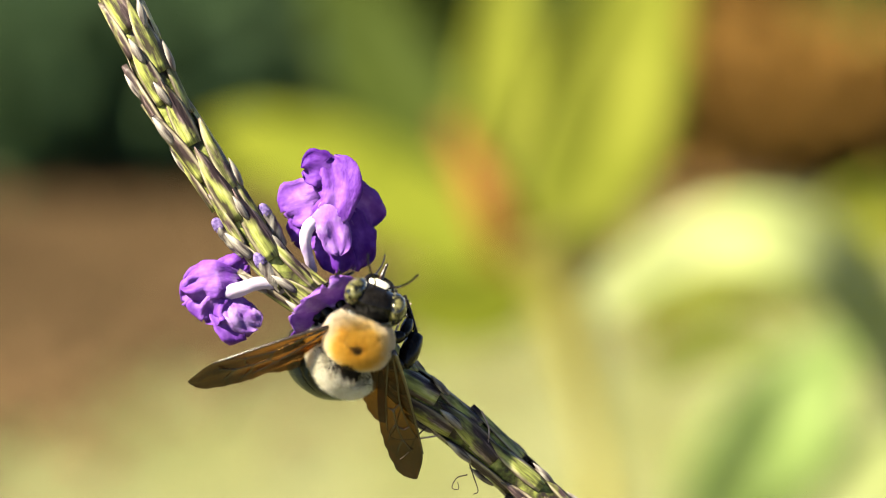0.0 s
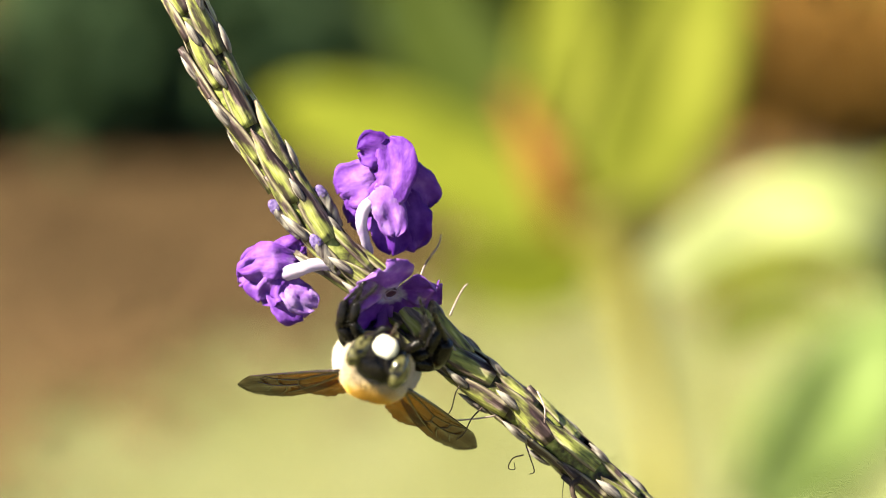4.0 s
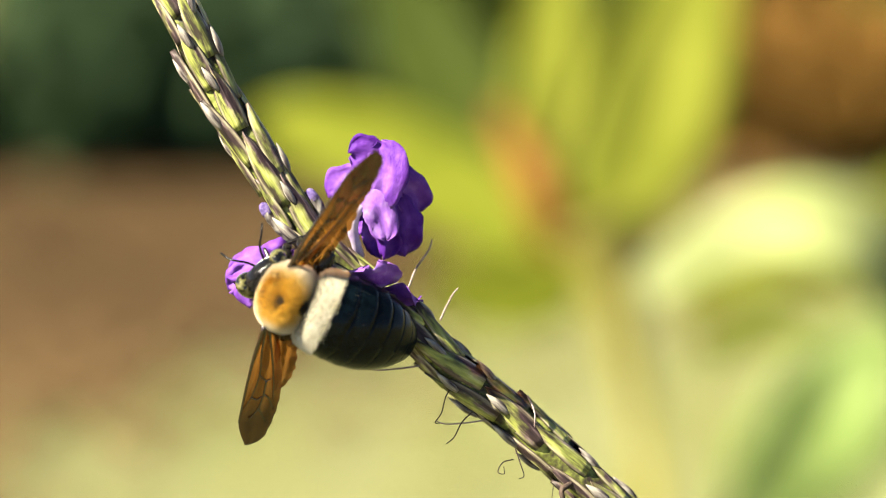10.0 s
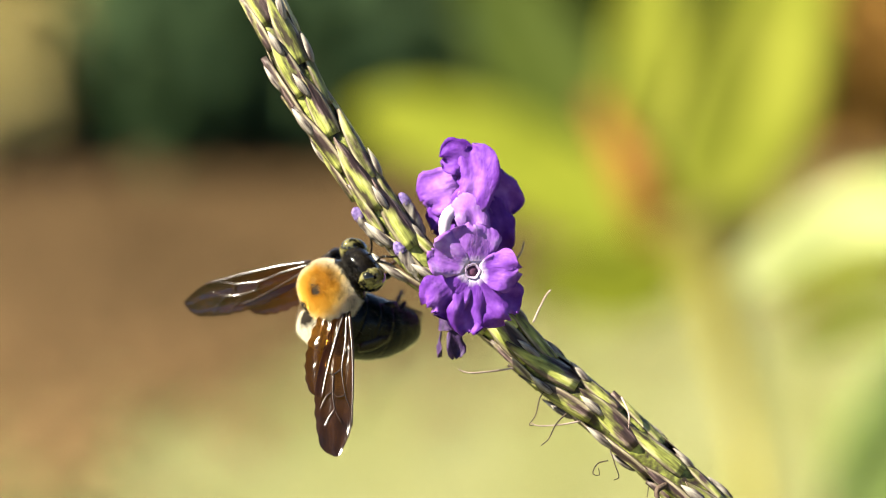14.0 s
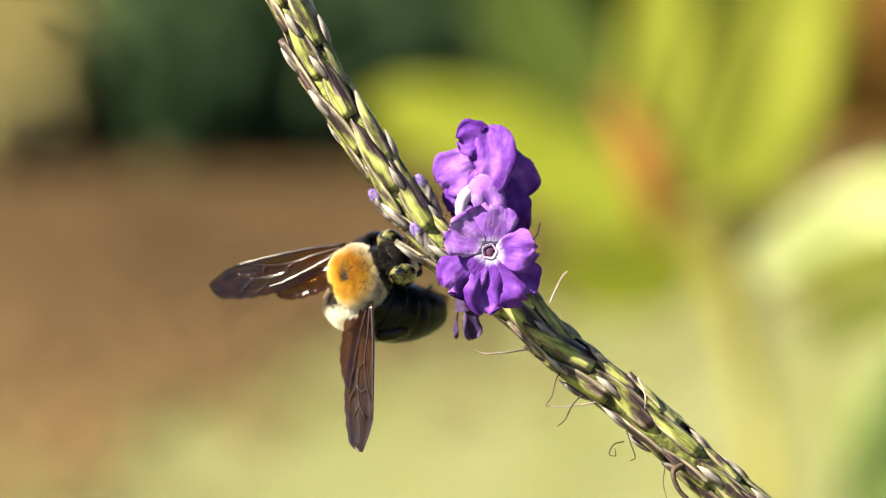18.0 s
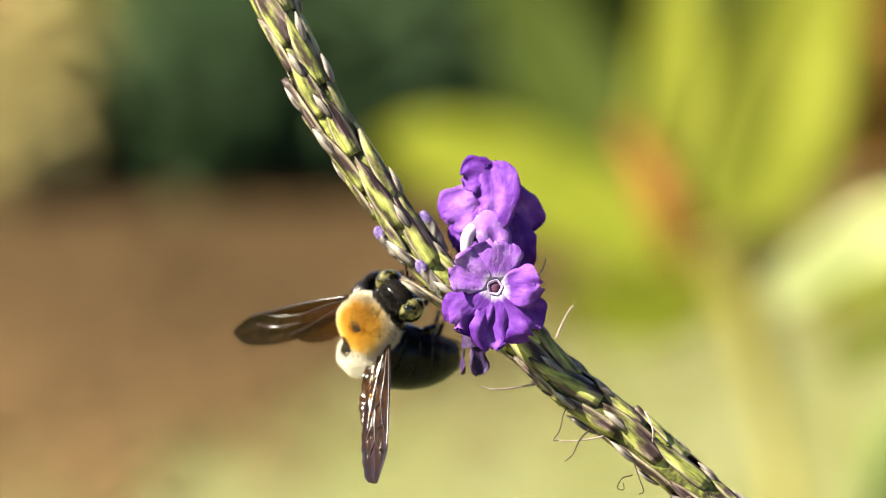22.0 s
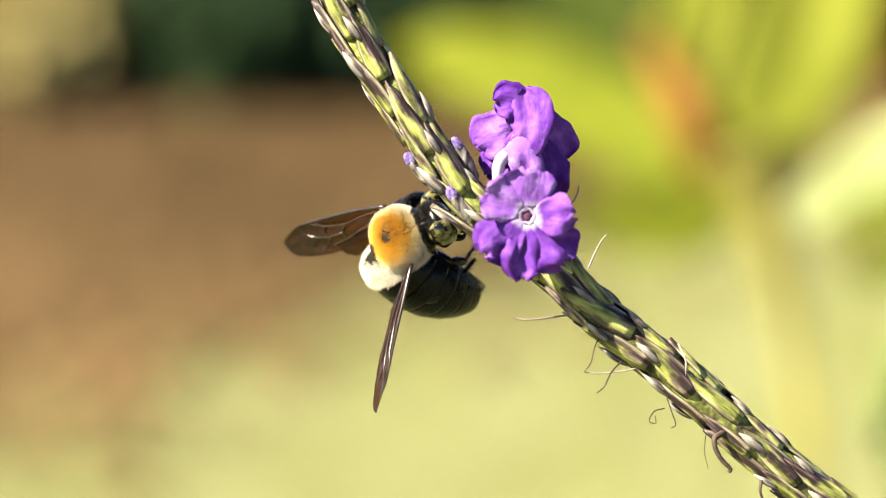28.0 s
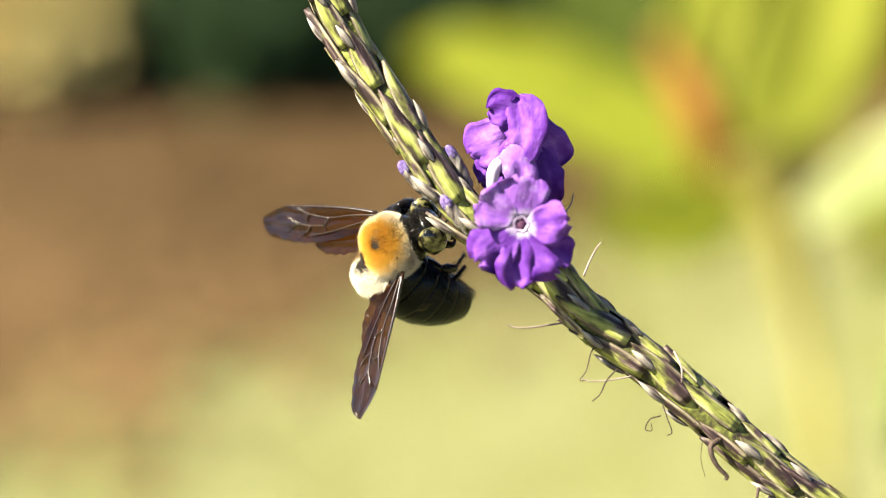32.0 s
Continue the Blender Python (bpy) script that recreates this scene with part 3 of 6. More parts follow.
def blossom(name, at, lobes, base, rng, label, mat="petal", group="blossoms on the spike"):
    """A tubular five-lobed flower; z faces out of the throat, base is the foot of its tube in its own space."""
    fl = thing(name, at, label, "flower", group)
    for ang, length, width, tilt, curl, *fold in lobes:
        m = pose(0, 0, 0, 0, 0, ang - 90) @ pose(0, 0.9 * MM, 0.1 * MM, tilt)
        part("petal", blossom_petal(rng, length * MM, width * MM, curl, "petal_pale" if mat == "petal" and 60 < ang < 160 else mat, *fold), fl, at=m)
    b = Vector(base) * MM
    line = spline([b, b * 0.62 + Vector((0, 0, -1.2 * MM)), Vector((0, 0, -1.6 * MM)), Vector((0, 0, 0.15 * MM))], 6)
    part("tube", finish("tube", tube(line, lambda u: (0.80 + 0.40 * u + 0.75 * max(0, u - 0.6) ** 1.5) * MM, 14, 0.08, caps=False), "tube" if mat != "wilted" else mat), fl, "white corolla tube")
    bm = bmesh.new()
    for r, z in ((1.00, 0.24), (0.86, 0.28), (0.70, 0.0)):
        for k in range(20):
            a = 2 * math.pi * k / 20
            rr = r * (1 + 0.07 * math.sin(5 * a + 1) + 0.30 * max(0, math.sin(a - 2.6)) * (r > 1.1))
            bm.verts.new((rr * MM * math.cos(a), rr * MM * math.sin(a), z * MM))
    bm.verts.ensure_lookup_table()
    for ring in range(2):
        for k in range(20):
            bm.faces.new([bm.verts[i] for i in (ring * 20 + k, ring * 20 + (k + 1) % 20, ring * 20 + 20 + (k + 1) % 20, ring * 20 + 20 + k)])
    part("throat_ring", finish("throat_ring", bm, "throat" if mat != "wilted" else mat), fl, "white ring round the throat")
    bm = ellipsoid(0.85 * MM, 0.85 * MM, 0.5 * MM, 16, 8, 0.1, (0, 0, -0.35 * MM))
    part("throat", finish("throat", bm, "hole"), fl, "dark reddish throat opening")
    return fl


def lobe(flower, foot, spine, width, mat, rng, face=(0, 0, 1), cup=0.3, ruffle=0.6):
    """A free-form petal along a spine of millimetres; it bulges towards face, and its own y runs from foot to rim."""
    pts = [Vector(p) - Vector(foot) for p in spine]
    y = (pts[-1] - pts[0]).normalized()
    z = Vector(face)
    z = (z - y * z.dot(y)).normalized()
    m = Matrix.Translation(pts[0] * MM) @ Matrix((y.cross(z), y, z)).transposed().to_4x4()
    turn = m.to_3x3().inverted()
    line = spline([turn @ (p - pts[0]) * MM for p in pts], 6)
    ph, w = rng.uniform(0, 6.28), width * MM
    bm = bmesh.new()
    grid = []
    for i, p in enumerate(line):
        u = i / (len(line) - 1)
        t = (line[min(i + 1, len(line) - 1)] - line[max(i - 1, 0)]).normalized()
        side = t.cross(Vector((0, 0, 1))).normalized()
        n = side.cross(t)
        k = min(1.0, u / 0.58)
        half = 0.5 * w * (0.74 + 0.26 * k * k * (3 - 2 * k)) * max(0.0025, 1 - (max(0.0, u - 0.62) / 0.382) ** 2.6) ** 0.45
        row = []
        for j in range(13):
            v = j / 6 - 1
            h = -cup * half * v * v * 0.9 - 0.10 * w * u ** 3 * cup
            h += ruffle * w * (0.045 * u * math.sin(5.5 * v + 2.2 * u + ph) + 0.10 * u * abs(v) ** 1.5 * math.sin(8 * u + 3 * v + ph) + 0.09 * noise.noise(Vector((v * 1.7 + ph, u * 2.6, ph * 3))) + 0.17 * u * (0.22 - abs(noise.noise(Vector((v * 1.3 + u + ph * 2, u * 1.1, ph * 5))))) + 0.035 * noise.noise(Vector((v * 5 + ph, u * 6, ph))))
            h -= 0.05 * w * math.exp(-(v / 0.14) ** 2) * u * (1 - u)
            out = 1 + 0.14 * ruffle * noise.noise(Vector((u * 6, ph, v)))
            notch = 0.10 * w * u ** 5 * math.exp(-(v / 0.25) ** 2) * ruffle
            row.append(bm.verts.new(p + side * half * v * out + n * h - t * notch))
        grid.append(row)
    close_sheet(bm, grid, 0.10 * MM)
    return part("petal", finish("petal", bm, mat), flower, at=m)


def hooded_blossom(rng):
    """The upper blossom, turned away: a curved white tube and seven folded lobes, the top one rolled over."""
    foot = (5.2, 6.6, 0.6)
    fl = thing("blossom", SITE @ Matrix.Translation(Vector(foot) * MM), "violet hooded blossom turned away on a curved white tube", "flower", "blossoms on the spike")
    for spine, width, face, cup, ruffle, mat in (
        ([(8.4, 11.0, 0.7), (9.9, 13.2, 2.0), (10.5, 16.0, 1.8), (9.6, 19.4, 0.4)], 5.6, (-0.25, 0.15, 1), 0.09, 0.9, "petal_back"),
        ([(11.4, 15.6, -0.6), (9.4, 17.2, 0.6), (7.4, 17.8, 1.0), (5.5, 17.6, 0.4)], 5.0, (-0.3, 0.3, 1), 0.10, 1.0, "petal_back"),
        ([(9.6, 13.6, -0.8), (7.4, 13.8, -0.1), (5.2, 13.2, -0.4), (3.2, 11.9, -1.6)], 6.3, (-0.3, 0, 1), 0.08, 1.0, "petal_back"),
        ([(9.4, 11.8, -1.2), (7.4, 10.6, -0.9), (6.0, 9.5, -1.2), (4.6, 8.2, -2.0)], 5.2, (-0.2, 0, 1), 0.07, 1.0, "petal_back"),
        ([(9.6, 15.4, -0.8), (12.0, 14.6, -0.3), (13.9, 12.8, -0.8), (14.9, 10.4, -2.0)], 5.2, (0.3, 0.1, 1), 0.07, 1.2, "petal_back"),
        ([(10.4, 13.4, -0.7), (12.0, 10.9, 0.1), (12.9, 8.2, 0.0), (13.2, 4.7, -1.0)], 5.2, (0.25, 0, 1), 0.09, 1.5, "petal_back"),
        ([(8.6, 12.0, -0.5), (9.6, 9.4, 0.6), (10.1, 6.9, 0.5), (10.2, 4.2, -0.4)], 5.0, (-0.15, 0, 1), 0.08, 1.4, "petal_back"),
        ([(7.4, 12.2, 0.9), (8.8, 11.2, 1.9), (9.9, 9.4, 1.8), (10.5, 6.6, 1.2)], 4.3, (-0.2, 0.1, 1), 0.05, 0.9, "petal_mid"),
    ):
        lobe(fl, foot, spine, width, mat, rng, face, cup, ruffle)
    line = spline([(Vector(p) - Vector(foot)) * MM for p in ((7.4, 4.6, -1.0), (6.7, 6.4, 0.2), (6.2, 8.3, 0.9), (6.6, 10.2, 0.8), (8.6, 11.8, -0.5))], 6)
    part("tube", finish("tube", tube(line, lambda u: (0.55 + 0.38 * u) * MM, 16, 0.14, caps=False), "tube"), fl, "white curved corolla tube")
    return fl


def side_blossom(rng):
    """The lower blossom, seen from the side: a long tube laid over crumpled lobes that open away from the stem."""
    rest = pose(-0.00349, 0.00050, 0.00100, -166.6, -57.3, -180.0)
    own = rest.inverted()
    fl = thing("blossom", SITE @ rest, "violet crumpled blossom on a long white tube", "flower", "blossoms on the spike")
    for spine, width, face, cup, ruffle, mat in (
        ([(-6.4, 2.4, -0.8), (-4.4, 3.6, -0.3), (-2.6, 4.6, -0.3), (-0.9, 5.4, -0.8)], 4.6, (0.2, 0.1, 1), 0.10, 1.2, "petal_back"),
        ([(-2.2, 2.6, 0.0), (-4.6, 3.4, 0.9), (-6.9, 3.3, 0.6), (-9.2, 2.2, -0.6)], 5.4, (-0.2, 0.3, 1), 0.10, 1.2, "petal_back"),
        ([(-3.6, 1.6, -0.6), (-6.0, 1.4, -0.1), (-7.9, 0.9, -0.4), (-9.4, 0.2, -1.2)], 5.4, (-0.35, -0.1, 1), 0.12, 1.2, "petal_back"),
        ([(-3.8, 2.2, 0.0), (-5.2, 0.7, 0.7), (-6.2, -0.7, 0.5), (-6.6, -2.2, -0.4)], 5.2, (-0.3, -0.1, 1), 0.10, 1.2, "petal_back"),
        ([(-4.4, 2.0, -0.2), (-3.5, -0.4, 0.5), (-2.2, -2.4, 0.6), (-0.8, -4.2, -0.1)], 5.6, (0, 0.1, 1), 0.08, 1.1, "petal_back"),
        ([(-4.0, 1.2, 0.2), (-2.4, -0.4, 0.8), (-1.2, -1.6, 0.8), (0.5, -2.8, 0.2)], 4.2, (0.1, 0.1, 1), 0.08, 1.1, "petal_mid"),
    ):
        lobe(fl, (0, 0, 0), [own @ (Vector(p) * MM) / MM for p in spine], width, mat, rng, own.to_3x3() @ Vector(face), cup, ruffle)
    line = spline([own @ (Vector(p) * MM) for p in ((4.6, 1.4, -0.4), (2.6, 2.7, 0.9), (0.4, 2.9, 1.3), (-1.8, 2.2, 1.0), (-4.4, 1.4, -0.6))], 6)
    part("tube", finish("tube", tube(line, lambda u: (0.62 + 0.42 * u) * MM, 16, 0.14, caps=False), "tube"), fl, "long lilac-white corolla tube")
    return fl


def flower_spike():
    rng = random.Random(4)
    sp = thing("flower_spike", SITE, "arching yellow-green flower spike with purple-brown scales", "plant stem")
    line = spline([Vector(p) * MM for p in STEM_LINE], 8)
    foot = SITE.inverted() @ Vector((0.12, 0.03, -0.02))
    low = spline([line[-1], line[-1] + Vector((9, -22, -8)) * MM, foot + Vector((0, 120, 40)) * MM, foot], 10)[1:]
    full = line + low
    total = len(full)
    part("stem", finish("stem", tube(full, lambda u: (2.05 + 0.35 * min(1, u * 2)) * MM, 14, 0.10), "stem"), sp)
    # scales and calyces in a spiral along the spike
    bract = bract_mesh()
    cal = calyx_mesh()
    fr = frames(line)
    length = [0.0]
    for a, b in zip(line, line[1:]):
        length.append(length[-1] + (b - a).length)
    s, k = 0.001, 0
    while s < length[-1] - 0.002:
        i = max(j for j, q in enumerate(length) if q <= s)
        p, (t, e1, e2) = line[i].lerp(line[min(i + 1, len(line) - 1)], 0.0 if i + 1 >= len(length) else (s - length[i]) / (length[i + 1] - length[i])), fr[i]
        ang = k * 2.39996 + rng.uniform(-0.2, 0.2)
        out = (e1 * math.cos(ang) + e2 * math.sin(ang)).normalized()
        up = -t
        side = up.cross(out)
        reach = 2.05 + 0.35 * min(1, 2 * i / total)
        m = Matrix.Translation(p + out * (reach + 0.14) * MM) @ Matrix((side, up, out)).transposed().to_4x4()
        sc = rng.uniform(0.85, 1.15)
        ob = part("bract", bract, sp, at=m @ pose(0, 0, 0, rng.uniform(1.0, 3.2), rng.uniform(-9, 9), rng.uniform(-7, 7)) @ Matrix.Scale(sc, 4))
        if k % 3 < 2:
            m2 = Matrix.Translation(p + out * (reach + 0.42) * MM + up * 4.4 * MM) @ Matrix((side, up, out)).transposed().to_4x4()
            part("calyx", cal, sp, at=m2 @ pose(0, 0, 0, rng.uniform(4, 8), 0, rng.uniform(-8, 8)) @ Matrix.Scale(rng.uniform(0.75, 1.0), 4))
        k += 1
        s += rng.uniform(1.15, 1.5) * MM
    # violet buds about to open
    for x, y, z, ax, ay in ((-4.9, 10.3, 0.2, -0.66, 0.75), (0.4, 5.9, 2.1, -0.60, 0.78), (0.9, 12.2, 0.3, -0.50, 0.86)):
        d = Vector((ax, ay, 0.12)).normalized()
        q = Vector((x, y, z)) * MM
        bd = part("bud", finish("bud", tube(spline([q - d * 5.2 * MM, q - d * 3.2 * MM, q - d * 1.6 * MM, q - d * 0.1 * MM], 4), lambda u: (0.50 + 0.42 * math.sin(u * 2.6)) * MM, 10, 0.25), "calyx"), sp, "pale striped bud calyx")
        bm = tube(spline([q - d * 0.7 * MM, q - d * 0.1 * MM, q + d * 0.5 * MM, q + d * 1.0 * MM], 5), lambda u: 0.82 * math.sqrt(max(0.03, 1 - (1.15 * u - 0.18) ** 2)) * MM, 14, 0.16)
        part("bud_tip", finish("bud_tip", bm, "bud"), bd, "violet velvety bud tip")
    # dry styles and hooks left where flowers fell
    for pts, r, mat in (
        ([(15.8, -9.2, 1), (13, -9.6, 2), (10, -9.9, 3), (8.6, -9.7, 3), (8.1, -9.4, 3.1)], 0.13, "style"),
        ([(19.8, -11.4, 1.5), (18.6, -13, 2), (18.0, -15.2, 2.5), (17.2, -16.4, 2.6), (17.8, -16.5, 2.7)], 0.10, "husk"),
        ([(23.8, -16, 1.6), (21.4, -16.4, 2.2), (18.6, -16.6, 2.6), (17.3, -16.2, 2.6)], 0.12, "style"),
        ([(22.0, -15.0, 1.8), (20.6, -16.4, 2.4), (19.7, -18.2, 2.6), (18.7, -19.1, 2.6)], 0.11, "husk"),
        ([(27.4, -21, 1.4), (26, -21.4, 2), (25.4, -22.6, 2.2), (26.2, -22.8, 2.3), (26.1, -21.9, 2.4)], 0.09, "husk"),
        ([(27.6, -19.6, 2), (28.2, -21.4, 2.4), (28.7, -23, 2.5), (28.1, -23.4, 2.5)], 0.10, "husk"),
        ([(32.6, -24.3, 1.6), (32.4, -26.4, 2), (32.9, -28.6, 2)], 0.06, "husk"),
        ([(29, -12.8, 2.2), (29.9, -15, 2.9), (29.8, -17.6, 2.7)], 0.15, "style"),
        ([(13.6, 0.6, -0.5), (14.6, 3.2, -1), (16.2, 5.6, -1.5), (16.6, 7.1, -1.6)], 0.16, "style"),
        ([(17.8, -3.4, -0.5), (18.6, -1.6, -1), (19.5, 0.1, -1.4), (20.1, 0.8, -1.6)], 0.14, "style"),
        ([(34.8, -23.9, 2.2), (33.5, -24.9, 3), (34.2, -27, 3.2), (35.5, -28.4, 3.2), (35.3, -28.9, 3.2)], 0.42, "husk"),
        ([(39.6, -30.0, 2.0), (39.4, -31.4, 2.6), (40.0, -33, 2.8)], 0.22, "husk"),
    ):
        line2 = spline([Vector(p) * MM for p in pts], 6)
        part("dry_style" if r < 0.3 else "dry_husk", finish("dry_style", tube(line2, lambda u, r=r: r * MM * (1 - 0.4 * u), 6, 0.2), mat), sp, "thin dry curling flower style" if r < 0.3 else "dark curled dry husk")
    return sp


def bract_mesh():
    """A lance-shaped scale, keeled and hugging the stem, 6 mm long."""
    bm = bmesh.new()
    nu, nv = 10, 8
    grid = []
    for i in range(nu + 1):
        u = i / nu
        half = 1.8 * (1 - u) ** 0.95 * (0.66 + 1.5 * u) + 0.02
        row = []
        for j in range(nv + 1):
            v = 2 * j / nv - 1
            row.append(bm.verts.new((v * half * MM, (-1.8 + 9.6 * u) * MM, (0.30 - 0.62 * v * v + 0.34 * u * (1 - u) - 0.16 * u + 0.10 * math.exp(-(v / 0.2) ** 2)) * MM)))
        grid.append(row)
    for a, b in zip(grid, grid[1:]):
        for j in range(nv):
            bm.faces.new((a[j], a[j + 1], b[j + 1], b[j]))
    bmesh.ops.recalc_face_normals(bm, faces=bm.faces[:])
    bmesh.ops.solidify(bm, geom=bm.faces[:], thickness=0.07 * MM)
    me = finish("bract", bm, "bract")
    across = me.attributes.new("across", "FLOAT", "POINT")
    along = me.attributes.new("along", "FLOAT", "POINT")
    for i, vert in enumerate(me.vertices):
        u = (vert.co.y / MM + 1.8) / 9.6
        half = 1.8 * max(0.0, 1 - u) ** 0.95 * (0.66 + 1.5 * u) + 0.02
        across.data[i].value = min(1.0, abs(vert.co.x / MM) / half)
        along.data[i].value = u
    return me


def calyx_mesh():
    """A closed spindle-shaped calyx with ribs, sunk between the scales."""
    bm = bmesh.new()
    rings = []
    for i in range(9):
        u = i / 8
        r = 0.80 * math.sin(math.pi * (0.12 + 0.85 * u)) ** 0.9 * (1 - 0.35 * u)
        rings.append([bm.verts.new((r * (1 + 0.12 * math.cos(5 * a)) * math.cos(a) * MM, (-0.5 + 4.6 * u) * MM, (0.10 + r * 0.8 * math.sin(a)) * MM)) for a in [2 * math.pi * k / 10 for k in range(10)]])
    for a, b in zip(rings, rings[1:]):
        for k in range(10):
            bm.faces.new((a[k], a[(k + 1) % 10], b[(k + 1) % 10], b[k]))
    bm.faces.new(rings[0][::-1])
    bm.faces.new(rings[-1])
    return finish("calyx", bm, "calyx")


# ---- the bee ----
def wing_mesh(sign, outline, mat="wing"):
    """A membrane between a leading and a trailing edge, each a function of 0..1 along the span, slightly corrugated."""
    span, lead, trail, y0 = outline
    bm = bmesh.new()
    nu, nv = 36, 10
    grid = []
    for i in range(nu + 1):
        u = i / nu
        row = []
        for j in range(nv + 1):
            v = j / nv
            y = lead(u) * (1 - v) + trail(u) * v
            z = 0.20 * math.sin(v * 14 + 2 * u) * (1 - 0.7 * u) + 0.06 * math.sin(u * 14 + v * 5) * v - 0.5 * u * u + 0.13 * noise.noise(Vector((u * 7, v * 4, span)))
            row.append(bm.verts.new((sign * u * span * MM, (y0 + y) * MM, z * MM)))
        grid.append(row)
    for a, b in zip(grid, grid[1:]):
        for j in range(nv):
            bm.faces.new((a[j], a[j + 1], b[j + 1], b[j]))
    bmesh.ops.recalc_face_normals(bm, faces=bm.faces[:])
    return finish("membrane", bm, mat)


def fore_lead(u):
    return 0.5 + 0.9 * math.sin(math.pi * min(1, u * 0.95)) * 0.6 - 2.6 * max(0, u - 0.82) ** 1.3 * 4.5


def fore_trail(u):
    w = 0.9 + 3.9 * (math.sin(math.pi * min(1.0, 0.10 + u * 0.66)) ** 1.3)
    if u > 0.80:
        w *= math.sqrt(max(0.0, 1 - ((u - 0.80) / 0.2) ** 2)) * 0.85 + 0.15
    return fore_lead(u) - w + 0.10 * math.sin(u * 60) * (u > 0.6)


def hind_lead(u):
    return -0.2 + 0.4 * math.sin(math.pi * u)


def hind_trail(u):
    w = 0.6 + 2.5 * math.sin(math.pi * (0.08 + 0.80 * u)) ** 0.9
    if u > 0.85:
        w *= math.sqrt(max(0.0, 1 - ((u - 0.85) / 0.15) ** 2)) * 0.9 + 0.1
    return hind_lead(u) - w + 0.12 * math.sin(u * 45)


def bee_wing(bee, sign):
    w = part("wing", wing_mesh(sign, (19.3, fore_lead, fore_trail, 0.0)), bee, "smoky brown glossy forewing")
    h = part("hindwing", wing_mesh(sign, (11.5, hind_lead, hind_trail, -1.4)), w, "brown translucent hindwing", at=pose(0, 0, -0.0002, 0, sign * 2, sign * -7))
    veins = [
        [(0, 0.5, 0.05), (0.25, 0.95, 0.1), (0.5, 1.05, 0.1), (0.80, 0.95, 0)],
        [(0, 0.2, 0.05), (0.22, 0.05, 0.1), (0.40, -0.35, 0.1), (0.58, 0.1, 0.1), (0.70, 0.9, 0)],
        [(0, -0.1, 0), (0.20, -1.2, 0.1), (0.42, -2.3, 0), (0.60, -2.9, 0)],
        [(0.40, -0.35, 0.1), (0.44, -1.4, 0.1), (0.42, -2.3, 0)],
        [(0.44, -1.4, 0.1), (0.56, -1.5, 0), (0.68, -1.2, 0), (0.78, -0.3, 0)],
        [(0.56, -1.5, 0), (0.60, -2.4, 0), (0.70, -3.3, -0.1)],
        [(0.68, -1.2, 0), (0.74, -2.0, -0.1), (0.80, -2.6, -0.2)],
        [(0.58, 0.1, 0.1), (0.60, -0.7, 0.1), (0.57, -1.5, 0)],
    ]
    for v in veins:
        line = spline([Vector((sign * u * 19.3 * MM, y * MM, (z + 0.12 - 0.5 * u * u) * MM)) for u, y, z in v], 5)
        part("vein", finish("vein", tube(line, lambda u, k=0.26 if v is veins[0] else 0.16: k * MM * (1 - 0.55 * u), 6), "vein"), w)
    return w


def leg(bee, name, joints, radii):
    top, hip = None, Vector(joints[0])
    joints = [Vector(j) - hip for j in joints]
    for (a, b), r, seg in zip(zip(joints, joints[1:]), radii, ("femur", "tibia", "tarsus")):
        a, b = Vector(a) * MM, Vector(b) * MM
        mid = a.lerp(b, 0.5) + Vector((0, 0, 0.15 * MM))
        ob = finish(seg, tube(spline([a, mid, b], 5), lambda u, r=r, seg=seg: r * MM * (0.55 + 0.75 * math.sin(math.pi * min(1, 0.12 + 0.72 * u))) * (0.6 if seg == "tarsus" else 1), 9, 0.08), "chitin")
        if top is None:
            top = part(name, ob, bee, "glossy black jointed leg", at=Matrix.Translation(hip * MM))
        else:
            part(seg, ob, top)
    rng = random.Random(len(bee.children))
    pts = []
    for a, b in zip(joints[1:], joints[2:]):
        a, b = Vector(a) * MM, Vector(b) * MM
        for _ in range(90):
            p = a.lerp(b, rng.random())
            n = Vector([rng.gauss(0, 1) for _ in range(3)]).normalized()
            pts.append((p + n * 0.3 * MM, n))
    vs, fs = hairs(pts, 0.8 * MM, 0.035 * MM, Vector((0, 0, 0)), rng)
    part("leg_hair", raw("leg_hair", vs, fs, "greyhair"), top, "short dark bristles")
    return top


